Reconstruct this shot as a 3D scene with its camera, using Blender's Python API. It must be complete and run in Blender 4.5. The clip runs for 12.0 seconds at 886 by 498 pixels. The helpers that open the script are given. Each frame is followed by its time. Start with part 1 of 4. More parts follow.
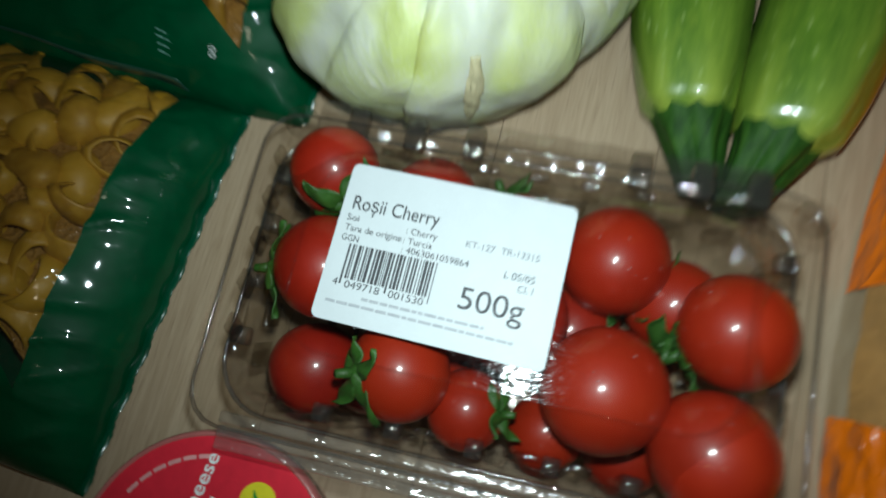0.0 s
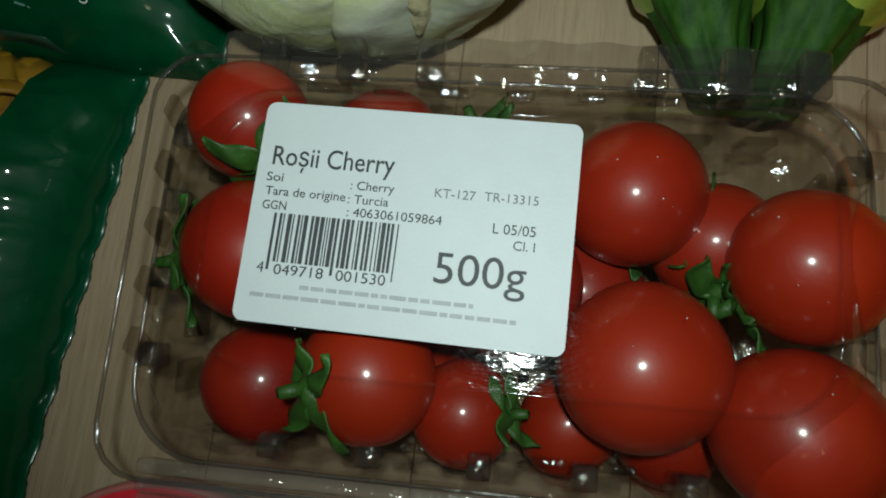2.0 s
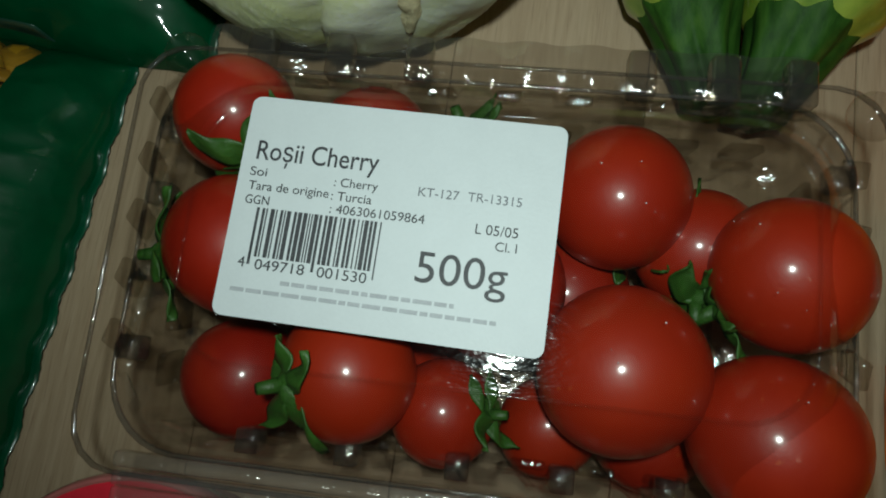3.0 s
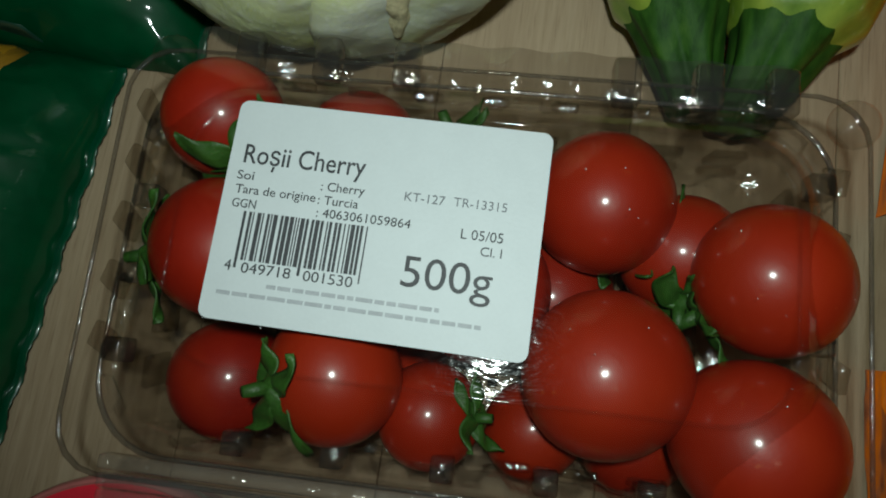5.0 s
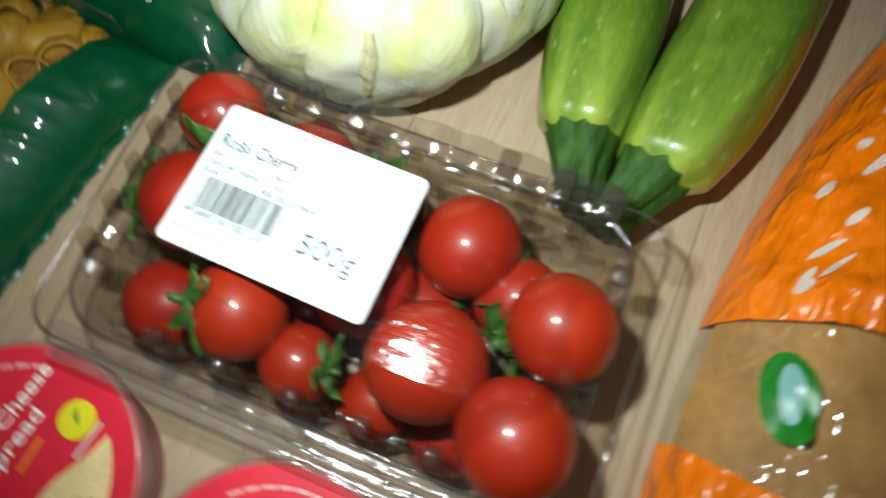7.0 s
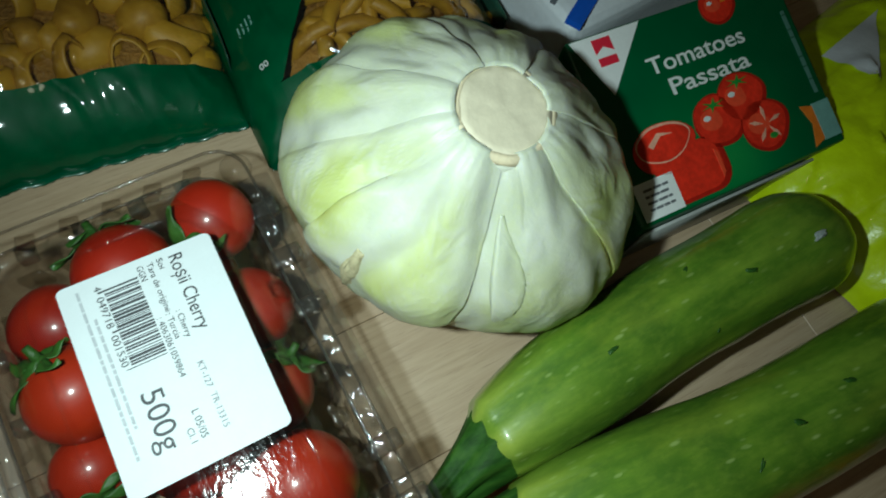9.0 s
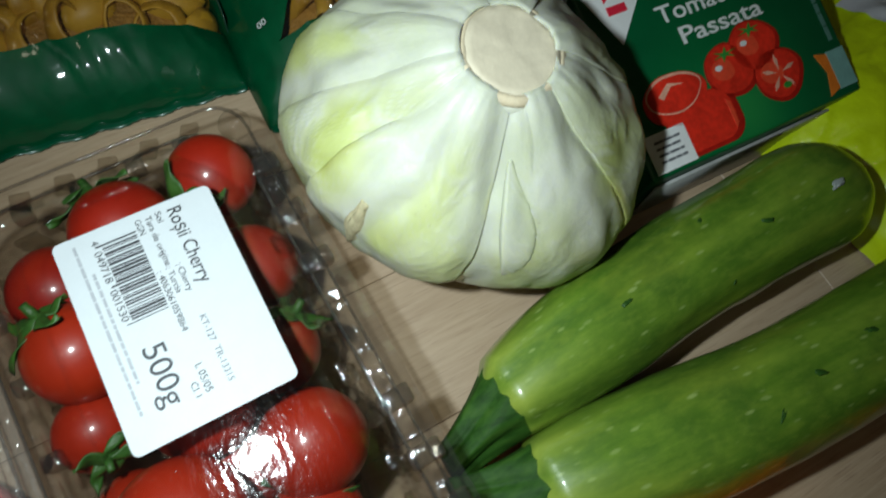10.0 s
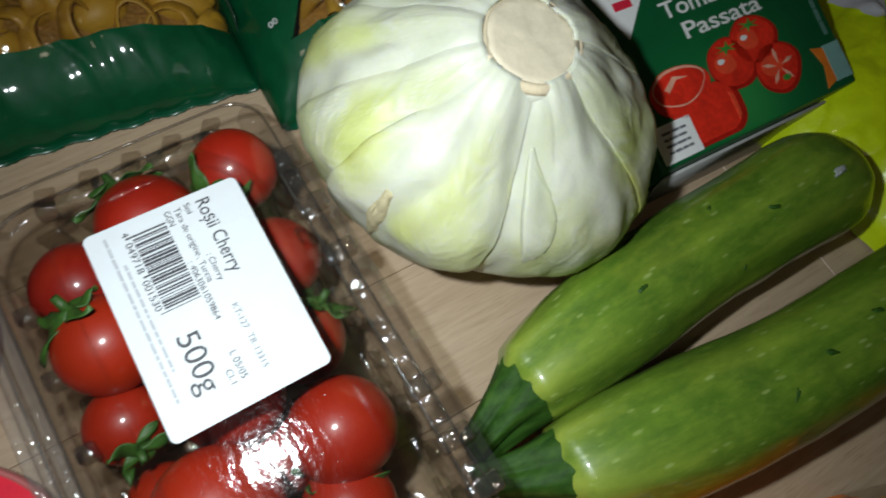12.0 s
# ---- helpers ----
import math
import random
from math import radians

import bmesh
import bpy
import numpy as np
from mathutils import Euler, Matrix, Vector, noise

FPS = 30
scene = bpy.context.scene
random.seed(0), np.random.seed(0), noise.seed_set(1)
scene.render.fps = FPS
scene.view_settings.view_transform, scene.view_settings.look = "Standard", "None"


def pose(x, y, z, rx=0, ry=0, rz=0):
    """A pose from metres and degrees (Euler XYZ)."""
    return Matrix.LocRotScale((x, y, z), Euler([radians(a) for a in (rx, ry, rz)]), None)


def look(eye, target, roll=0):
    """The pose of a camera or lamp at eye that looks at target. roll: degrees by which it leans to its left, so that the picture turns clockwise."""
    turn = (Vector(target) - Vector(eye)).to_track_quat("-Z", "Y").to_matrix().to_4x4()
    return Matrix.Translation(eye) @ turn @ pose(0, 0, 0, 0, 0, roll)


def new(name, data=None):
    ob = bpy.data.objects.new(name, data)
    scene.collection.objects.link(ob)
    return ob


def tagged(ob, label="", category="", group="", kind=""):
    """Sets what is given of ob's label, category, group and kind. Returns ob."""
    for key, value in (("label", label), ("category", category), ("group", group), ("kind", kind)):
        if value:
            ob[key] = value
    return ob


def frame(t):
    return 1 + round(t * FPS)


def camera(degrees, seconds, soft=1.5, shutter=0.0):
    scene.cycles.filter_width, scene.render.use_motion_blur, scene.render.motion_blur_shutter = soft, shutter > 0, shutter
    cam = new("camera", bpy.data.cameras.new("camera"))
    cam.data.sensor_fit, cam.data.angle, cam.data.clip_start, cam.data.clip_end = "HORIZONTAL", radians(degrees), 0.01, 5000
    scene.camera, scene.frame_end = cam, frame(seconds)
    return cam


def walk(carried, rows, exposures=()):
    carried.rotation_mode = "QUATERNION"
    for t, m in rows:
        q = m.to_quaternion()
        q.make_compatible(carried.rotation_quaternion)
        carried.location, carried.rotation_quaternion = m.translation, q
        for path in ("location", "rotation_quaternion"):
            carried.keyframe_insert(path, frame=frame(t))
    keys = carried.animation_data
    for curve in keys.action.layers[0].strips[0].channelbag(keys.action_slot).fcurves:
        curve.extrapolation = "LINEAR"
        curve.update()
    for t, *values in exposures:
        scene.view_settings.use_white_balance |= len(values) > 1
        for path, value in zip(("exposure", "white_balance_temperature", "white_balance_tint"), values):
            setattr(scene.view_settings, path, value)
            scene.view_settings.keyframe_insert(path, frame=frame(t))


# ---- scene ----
cam = camera(68.53, 12.0, soft=1.9, shutter=0.5)
# seconds, eye in metres, Euler turn in degrees
PATH = [
    (0, 0.0300, -0.0125, 0.2654, 14.09, 6.16, 14.34),
    (0.2, 0.0259, 0.0062, 0.2404, 7.79, 8.97, 8.71),
    (0.5, 0.0215, -0.0010, 0.2195, 8.14, 7.73, 6.33),
    (1, 0.0207, -0.0055, 0.2097, 8.25, 6.09, 6.99),
    (1.5, 0.0230, -0.0047, 0.2103, 10.09, 5.48, 6.67),
    (2, 0.0246, -0.0045, 0.2122, 10.78, 5.68, 6.85),
    (2.5, 0.0268, -0.0040, 0.2112, 10.73, 5.32, 7.73),
    (4.5, 0.0273, -0.0041, 0.2148, 11.10, 4.07, 8.35),
    (5, 0.0281, -0.0033, 0.2129, 10.88, 4.03, 8.27),
    (5.5, 0.0267, -0.0038, 0.2143, 10.97, 4.15, 7.92),
    (6, 0.0290, -0.0087, 0.2182, 12.21, 4.47, 8.80),
    (6.3, 0.0362, -0.0094, 0.2215, 12.50, 1.36, 12.41),
    (6.5, 0.0403, -0.0114, 0.2346, 14.11, 1.44, 14.15),
    (6.8, 0.0544, -0.0169, 0.2581, 15.11, 1.93, 19.30),
    (6.9, 0.0605, -0.0197, 0.2629, 16.68, 1.81, 20.79),
    (7, 0.0777, -0.0231, 0.2627, 18.33, 1.69, 23.95),
    (7.1, 0.0872, -0.0182, 0.2720, 18.53, -0.04, 28.17),
    (7.2, 0.0954, -0.0195, 0.2788, 20.23, -1.31, 33.76),
    (9, 0.0663, 0.0536, 0.2875, 21.95, -7.59, 61.63),
    (9.5, 0.0660, 0.0578, 0.2807, 21.27, -6.80, 61.32),
    (10, 0.0749, 0.0492, 0.2760, 21.08, -6.80, 60.62),
    (10.5, 0.0799, 0.0340, 0.2684, 21.10, -6.15, 60.44),
    (11, 0.0777, 0.0278, 0.2754, 22.33, -6.88, 60.53),
    (11.5, 0.0758, 0.0230, 0.2751, 22.08, -7.00, 60.72),
    (12, 0.0754, 0.0332, 0.2753, 22.12, -7.72, 59.12),
]
walk(cam, [(t, pose(x, y, z, rx, ry, rz)) for t, x, y, z, rx, ry, rz in PATH],
     exposures=[(0.0, -0.06, 5850, -5), (0.5, -0.56, 5800, -6), (1.0, -0.06, 6050, -6), (1.5, -0.50, 6200, -7), (2.7, -0.70, 6250, -8), (5.5, -0.75, 6250, -8), (6.0, -0.68, 6300, -8), (6.3, 0.10, 6500, 5), (6.5, 0.22, 6450, -2), (7.0, 0.76, 6300, 0),
                (7.4, 0.68, 6250, 0), (9.0, 0.08, 5850, -13), (9.7, 0.08, 5850, -6), (10.5, 0.12, 6200, 7), (12.0, 0.15, 6200, 8)])

# ---- world and light ----
world = bpy.data.worlds.new("world")
world.use_nodes = True
world.node_tree.nodes["Background"].inputs[0].default_value = (0.5, 0.42, 0.35, 1)
world.node_tree.nodes["Background"].inputs[1].default_value = 0.02
scene.world = world


def lamp(name, kind, place, power, colour, size):
    data = bpy.data.lights.new(name, kind)
    data.energy, data.color = power, colour
    if kind == "AREA":
        data.shape, data.size = "DISK", size
    else:
        data.shadow_soft_size = size
    if kind == "SPOT":
        data.spot_size, data.spot_blend = radians(116), 1.0
    ob = new(name, data)
    ob.location = place
    return ob


# the small white torch that is held over the groceries
torch = lamp("torch", "SPOT", (0.028, 0.010, 0.262), 2.5, (0.95, 1.0, 1.0), 0.006)
torch.matrix_basis = look((0.028, 0.010, 0.262), (0.014, 0.088, 0.03))
# dim warm fill lamp near the ceiling, unseen, added to lift the shadows
lamp("fill_lamp", "POINT", (0.35, -0.55, 2.2), 2.0, (1.0, 0.80, 0.58), 0.08)


# ---- materials ----
def shader(name):
    m = bpy.data.materials.new(name)
    m.use_nodes = True
    nt = m.node_tree
    return m, nt, nt.nodes["Principled BSDF"]


def noise_node(nt, scale, detail=4.0, rough=0.55, stretch=(1, 1, 1), source="Object", attr=""):
    co = nt.nodes.new("ShaderNodeTexCoord")
    mp = nt.nodes.new("ShaderNodeMapping")
    mp.inputs["Scale"].default_value = stretch
    nt.links.new(co.outputs[source], mp.inputs[0])
    n = nt.nodes.new("ShaderNodeTexNoise")
    n.inputs["Scale"].default_value = scale
    n.inputs["Detail"].default_value = detail
    n.inputs["Roughness"].default_value = rough
    nt.links.new(mp.outputs[0], n.inputs["Vector"])
    return n


def ramp(nt, fac, stops):
    r = nt.nodes.new("ShaderNodeValToRGB")
    while len(r.color_ramp.elements) < len(stops):
        r.color_ramp.elements.new(0.5)
    for e, (p, c) in zip(r.color_ramp.elements, stops):
        e.position, e.color = p, (*c, 1)
    nt.links.new(fac, r.inputs[0])
    return r


def mixc(nt, fac, a, b, mode="MIX"):
    x = nt.nodes.new("ShaderNodeMix")
    x.data_type, x.blend_type = "RGBA", mode
    for sock, v in ((x.inputs[0], fac), (x.inputs[6], a), (x.inputs[7], b)):
        if isinstance(v, (int, float)):
            sock.default_value = v
        elif isinstance(v, tuple):
            sock.default_value = (*v, 1)
        else:
            nt.links.new(v, sock)
    return x.outputs[2]


def bump(nt, bsdf, height, strength, distance):
    b = nt.nodes.new("ShaderNodeBump")
    b.inputs["Strength"].default_value = strength
    b.inputs["Distance"].default_value = distance
    nt.links.new(height, b.inputs["Height"])
    nt.links.new(b.outputs[0], bsdf.inputs["Normal"])


def attribute(nt, name):
    a = nt.nodes.new("ShaderNodeAttribute")
    a.attribute_name = name
    return a.outputs["Fac"]


def simple(name, colour, rough=0.5, vary=0.12, scale=60.0, relief=0.0, metal=0.0, coat=0.0, sss=0.0, fold=0.0, spec=0.5):
    """A plain surface with slight mottling at two scales."""
    m, nt, p = shader(name)
    n1, n2 = noise_node(nt, scale), noise_node(nt, scale * 7, 3.0)
    lo = tuple(c * (1 - vary) for c in colour)
    hi = tuple(min(1.0, c * (1 + vary)) for c in colour)
    c = ramp(nt, n1.outputs[0], [(0.3, lo), (0.7, hi)]).outputs[0]
    c = mixc(nt, 0.35, c, ramp(nt, n2.outputs[0], [(0.35, lo), (0.65, hi)]).outputs[0])
    nt.links.new(c, p.inputs["Base Color"])
    p.inputs["Roughness"].default_value = rough
    p.inputs["Metallic"].default_value = metal
    p.inputs["Specular IOR Level"].default_value = spec
    p.inputs["Coat Weight"].default_value = coat
    p.inputs["Coat Roughness"].default_value = 0.06
    if sss:
        p.inputs["Subsurface Weight"].default_value = sss
        p.inputs["Subsurface Radius"].default_value = (0.006, 0.003, 0.0015)
        p.inputs["Subsurface Scale"].default_value = 0.5
    if relief:
        bump(nt, p, n2.outputs[0], 0.5, relief)
    if fold:
        crumple = noise_node(nt, scale * 1.6, 3.0, 0.5, (1.0, 0.45, 1.0))
        ridge = ramp(nt, crumple.outputs[0], [(0.36, (0, 0, 0)), (0.5, (1, 1, 1)), (0.64, (0, 0, 0))])
        bump(nt, p, ridge.outputs[0], 0.8, fold)
    return m


def clear_film(name, tint, rough, gloss=1.0, wave=0.0, scale=90.0, haze=0.0, stretch=(1, 1, 1)):
    """Thin clear plastic: lets light straight through, with a Fresnel gloss on it."""
    m = bpy.data.materials.new(name)
    m.use_nodes = True
    nt = m.node_tree
    nt.nodes.remove(nt.nodes["Principled BSDF"])
    out = nt.nodes["Material Output"]
    tr = nt.nodes.new("ShaderNodeBsdfTransparent")
    tr.inputs[0].default_value = (*tint, 1)
    gl = nt.nodes.new("ShaderNodeBsdfGlossy")
    gl.inputs["Roughness"].default_value = rough
    fr = nt.nodes.new("ShaderNodeLayerWeight")
    fr.inputs[0].default_value = 0.5
    pw = nt.nodes.new("ShaderNodeMath")
    pw.operation, pw.inputs[1].default_value = "POWER", 4.0
    mul = nt.nodes.new("ShaderNodeMath")
    mul.operation, mul.use_clamp = "MULTIPLY_ADD", True
    mul.inputs[1].default_value, mul.inputs[2].default_value = 0.60 * gloss, 0.06 * gloss
    mx = nt.nodes.new("ShaderNodeMixShader")
    nt.links.new(fr.outputs["Facing"], pw.inputs[0])
    nt.links.new(pw.outputs[0], mul.inputs[0])
    nt.links.new(mul.outputs[0], mx.inputs[0])
    df = nt.nodes.new("ShaderNodeBsdfDiffuse")
    df.inputs[0].default_value = (0.75, 0.75, 0.74, 1)
    hz = nt.nodes.new("ShaderNodeMixShader")
    smear = noise_node(nt, 70.0, 5.0, 0.7)
    hm = nt.nodes.new("ShaderNodeMath")
    hm.operation, hm.inputs[1].default_value = "MULTIPLY", 2.0 * haze
    nt.links.new(smear.outputs[0], hm.inputs[0])
    nt.links.new(hm.outputs[0], hz.inputs[0])
    nt.links.new(tr.outputs[0], hz.inputs[1])
    nt.links.new(df.outputs[0], hz.inputs[2])
    nt.links.new(hz.outputs[0], mx.inputs[1])
    nt.links.new(gl.outputs[0], mx.inputs[2])
    nt.links.new(mx.outputs[0], out.inputs[0])
    if wave:
        n = noise_node(nt, scale, 3.0, 0.55, stretch)
        b = nt.nodes.new("ShaderNodeBump")
        b.inputs["Strength"].default_value, b.inputs["Distance"].default_value = 0.6, wave
        nt.links.new(n.outputs[0], b.inputs["Height"])
        nt.links.new(b.outputs[0], gl.inputs["Normal"])
        nt.links.new(b.outputs[0], fr.inputs["Normal"])
    return m


def wood_material():
    m, nt, p = shader("oak_laminate")
    rnd = nt.nodes.new("ShaderNodeObjectInfo").outputs["Random"]
    broad = noise_node(nt, 9.0, 5.0, 0.6, (6, 0.7, 1))
    fine = noise_node(nt, 60.0, 6.0, 0.65, (9, 0.45, 1))
    pores = noise_node(nt, 240.0, 2.0, 0.5, (6, 0.25, 1))
    c = ramp(nt, broad.outputs[0], [(0.25, (0.37, 0.258, 0.155)), (0.5, (0.46, 0.335, 0.210)), (0.75, (0.54, 0.41, 0.275))]).outputs[0]
    c = mixc(nt, 0.45, c, ramp(nt, fine.outputs[0], [(0.3, (0.29, 0.205, 0.125)), (0.65, (0.53, 0.41, 0.29))]).outputs[0])
    c = mixc(nt, ramp(nt, pores.outputs[0], [(0.28, (0.55, 0.55, 0.55)), (0.42, (0, 0, 0))]).outputs[0], c, (0.22, 0.135, 0.08))
    c = mixc(nt, rnd, c, mixc(nt, 0.2, c, (0.62, 0.46, 0.34)))
    nt.links.new(c, p.inputs["Base Color"])
    p.inputs["Roughness"].default_value = 0.42
    bump(nt, p, fine.outputs[0], 0.25, 0.0004)
    return m


def tomato_material():
    m, nt, p = shader("tomato_skin")
    rnd = nt.nodes.new("ShaderNodeObjectInfo").outputs["Random"]
    n1, n2 = noise_node(nt, 35.0), noise_node(nt, 420.0, 2.0)
    c = ramp(nt, n1.outputs[0], [(0.3, (0.17, 0.004, 0.002)), (0.55, (0.24, 0.008, 0.003)), (0.8, (0.30, 0.018, 0.004))]).outputs[0]
    c = mixc(nt, rnd, c, mixc(nt, 0.6, c, (0.32, 0.022, 0.003)))
    c = mixc(nt, ramp(nt, n2.outputs[0], [(0.70, (0, 0, 0)), (0.80, (0.35, 0.35, 0.35))]).outputs[0], c, (0.40, 0.08, 0.02))
    nt.links.new(c, p.inputs["Base Color"])
    p.inputs["Roughness"].default_value = 0.46
    p.inputs["Specular IOR Level"].default_value = 0.28
    p.inputs["Coat Weight"].default_value = 0.5
    p.inputs["Coat Roughness"].default_value = 0.15
    p.inputs["Subsurface Weight"].default_value = 0.06
    p.inputs["Subsurface Radius"].default_value = (0.006, 0.0015, 0.0008)
    p.inputs["Subsurface Scale"].default_value = 0.4
    nicks = noise_node(nt, 120.0, 5.0, 0.7, (1, 0.3, 1))
    bump(nt, p, mixc(nt, 0.5, noise_node(nt, 190.0, 4.0, 0.6).outputs[0], nicks.outputs[0]), 0.35, 0.0006)
    return m


def stem_material():
    m, nt, p = shader("zucchini_stem_green")
    lines = noise_node(nt, 260.0, 4.0, 0.6, (1, 0.07, 1))
    blot = noise_node(nt, 90.0, 4.0, 0.6)
    c = ramp(nt, lines.outputs[0], [(0.34, (0.013, 0.045, 0.004)), (0.52, (0.030, 0.085, 0.009)), (0.70, (0.050, 0.115, 0.014))]).outputs[0]
    c = mixc(nt, ramp(nt, blot.outputs[0], [(0.45, (0, 0, 0)), (0.7, (0.6, 0.6, 0.6))]).outputs[0], c, (0.016, 0.050, 0.005))
    nt.links.new(c, p.inputs["Base Color"])
    p.inputs["Roughness"].default_value = 0.62
    p.inputs["Specular IOR Level"].default_value = 0.2
    bump(nt, p, lines.outputs[0], 0.5, 0.0006)
    return m


def zucchini_material():
    m, nt, p = shader("zucchini_skin")
    stripes = noise_node(nt, 85.0, 5.0, 0.65, (1, 0.12, 1))
    blot = noise_node(nt, 20.0, 5.0, 0.65)
    grain = noise_node(nt, 330.0, 3.0, 0.6, (1, 0.5, 1))
    co = nt.nodes.new("ShaderNodeTexCoord")
    c = ramp(nt, stripes.outputs[0], [(0.30, (0.050, 0.125, 0.009)), (0.5, (0.105, 0.205, 0.015)), (0.68, (0.190, 0.300, 0.026))]).outputs[0]
    c = mixc(nt, ramp(nt, blot.outputs[0], [(0.44, (0, 0, 0)), (0.64, (0.75, 0.75, 0.75))]).outputs[0], c, (0.042, 0.110, 0.008))
    c = mixc(nt, ramp(nt, grain.outputs[0], [(0.45, (0, 0, 0)), (0.75, (0.45, 0.45, 0.45))]).outputs[0], c, (0.20, 0.30, 0.03))
    sun = noise_node(nt, 48.0, 4.0, 0.6, (1, 0.25, 1))
    c = mixc(nt, ramp(nt, sun.outputs[0], [(0.50, (0, 0, 0)), (0.70, (0.65, 0.65, 0.65))]).outputs[0], c, (0.24, 0.31, 0.026))
    c = mixc(nt, attribute(nt, "pale"), c, mixc(nt, stripes.outputs[0], (0.10, 0.21, 0.015), (0.50, 0.54, 0.09)))
    # two sizes of drawn-out pale flecks
    for scale, squash, size, strength in ((330.0, 0.30, 0.26, 0.55), (170.0, 0.34, 0.17, 0.75)):
        v = nt.nodes.new("ShaderNodeTexVoronoi")
        v.inputs["Scale"].default_value = scale
        mp = nt.nodes.new("ShaderNodeMapping")
        mp.inputs["Scale"].default_value = (1, squash, 1)
        nt.links.new(co.outputs["Object"], mp.inputs[0])
        nt.links.new(mp.outputs[0], v.inputs["Vector"])
        dots = ramp(nt, v.outputs["Distance"], [(size * 0.5, (strength,) * 3), (size, (0, 0, 0))]).outputs[0]
        some = ramp(nt, v.outputs["Color"], [(0.45, (0, 0, 0)), (0.75, (1, 1, 1))]).outputs[0]
        c = mixc(nt, mixc(nt, 1.0, dots, some, "MULTIPLY"), c, (0.34, 0.44, 0.13))
    nt.links.new(c, p.inputs["Base Color"])
    rr = ramp(nt, blot.outputs[0], [(0.3, (0.30, 0.30, 0.30)), (0.7, (0.46, 0.46, 0.46))]).outputs[0]
    nt.links.new(rr, p.inputs["Roughness"])
    p.inputs["Coat Weight"].default_value = 0.6
    p.inputs["Coat Roughness"].default_value = 0.09
    bump(nt, p, stripes.outputs[0], 0.45, 0.0008)
    return m


def cabbage_material():
    m, nt, p = shader("cabbage_leaf")
    patch = noise_node(nt, 26.0, 3.0, 0.5)
    vein = noise_node(nt, 60.0, 4.0, 0.6)
    tiny = noise_node(nt, 380.0, 2.0)
    green = ramp(nt, patch.outputs[0], [(0.3, (0.46, 0.52, 0.14)), (0.52, (0.56, 0.61, 0.25)), (0.75, (0.63, 0.67, 0.38))]).outputs[0]
    white = ramp(nt, vein.outputs[0], [(0.3, (0.55, 0.575, 0.44)), (0.7, (0.64, 0.645, 0.54))]).outputs[0]
    c = mixc(nt, attribute(nt, "rib"), green, white)
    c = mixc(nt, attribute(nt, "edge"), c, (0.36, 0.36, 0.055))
    c = mixc(nt, ramp(nt, tiny.outputs[0], [(0.72, (0, 0, 0)), (0.8, (0.4, 0.4, 0.4))]).outputs[0], c, (0.42, 0.40, 0.22))
    nt.links.new(c, p.inputs["Base Color"])
    p.inputs["Roughness"].default_value = 0.48
    p.inputs["Subsurface Weight"].default_value = 0.35
    p.inputs["Subsurface Radius"].default_value = (0.004, 0.004, 0.002)
    p.inputs["Subsurface Scale"].default_value = 0.5
    bump(nt, p, mixc(nt, 0.3, vein.outputs[0], noise_node(nt, 210.0, 4.0, 0.6).outputs[0]), 0.5, 0.0016)
    return m


WOOD, TOMATO, ZUCCHINI, CABBAGE = wood_material(), tomato_material(), zucchini_material(), cabbage_material()
CORE = simple("cabbage_core", (0.66, 0.585, 0.43), 0.6, 0.10, 60, 0.0004)
CORE_RIM = simple("cabbage_core_rim", (0.66, 0.56, 0.38), 0.6, 0.14, 130, 0.0004)
LEAF_BASE = simple("cabbage_leaf_base", (0.60, 0.605, 0.49), 0.5, 0.07, 60, 0.0004)
BROWN_SPOT = simple("cabbage_bruise", (0.55, 0.49, 0.29), 0.7, 0.30, 110, 0.0006)
STEM = stem_material()
SCAR = simple("zucchini_scar", (0.026, 0.080, 0.008), 0.5, 0.3, 200)
PALE_SCAR = simple("pale_scar", (0.36, 0.40, 0.38), 0.5, 0.3, 300)
CALYX = simple("calyx_green", (0.030, 0.085, 0.010), 0.5, 0.35, 200, 0.0004)
PUNNET = clear_film("punnet_plastic", (0.92, 0.91, 0.895), 0.05, 0.60, 0.0014, 85.0, 0.0012, (0.35, 1.3, 1.0))
PUNNET_TOP = clear_film("punnet_lid_top", (0.95, 0.945, 0.935), 0.07, 0.45, 0.00030, 300.0, 0.0006, (0.5, 1.0, 1.0))
PUNNET_RIB = clear_film("punnet_ribbed_plastic", (0.73, 0.70, 0.65), 0.07, 1.2, 0.0020, 140.0, 0.018)
PUNNET_PAD = clear_film("punnet_pressed_pad", (0.84, 0.82, 0.78), 0.07, 0.9, 0.0020, 140.0, 0.002)
PUNNET_STRIP = clear_film("punnet_closing_strip", (0.95, 0.94, 0.92), 0.12, 1.8, 0.0024, 130.0, 0.045)
PUNNET_EDGE = clear_film("punnet_thick_edge", (0.66, 0.63, 0.58), 0.06, 1.3, 0.0010, 160.0, 0.03)
FILM = clear_film("clear_bag_film", (0.95, 0.93, 0.88), 0.09, 1.5, 0.0070, 46.0, 0.008)
PAPER = simple("label_paper", (0.51, 0.535, 0.55), 0.55, 0.03, 150, 0.0001)
INK = simple("label_ink", (0.03, 0.03, 0.035), 0.6, 0.2, 300)
FAINT_INK = simple("faint_ink", (0.14, 0.145, 0.16), 0.6, 0.15, 300)
PRINT_GREY = simple("print_grey", (0.33, 0.34, 0.36), 0.6, 0.15, 300)
GREEN_FILM = simple("green_bag_film", (0.002, 0.062, 0.020), 0.5, 0.3, 15, coat=0.55, fold=0.0006, spec=0.15)
SEAL = simple("green_bag_seal", (0.004, 0.07, 0.03), 0.3, 0.25, 60, coat=0.4)
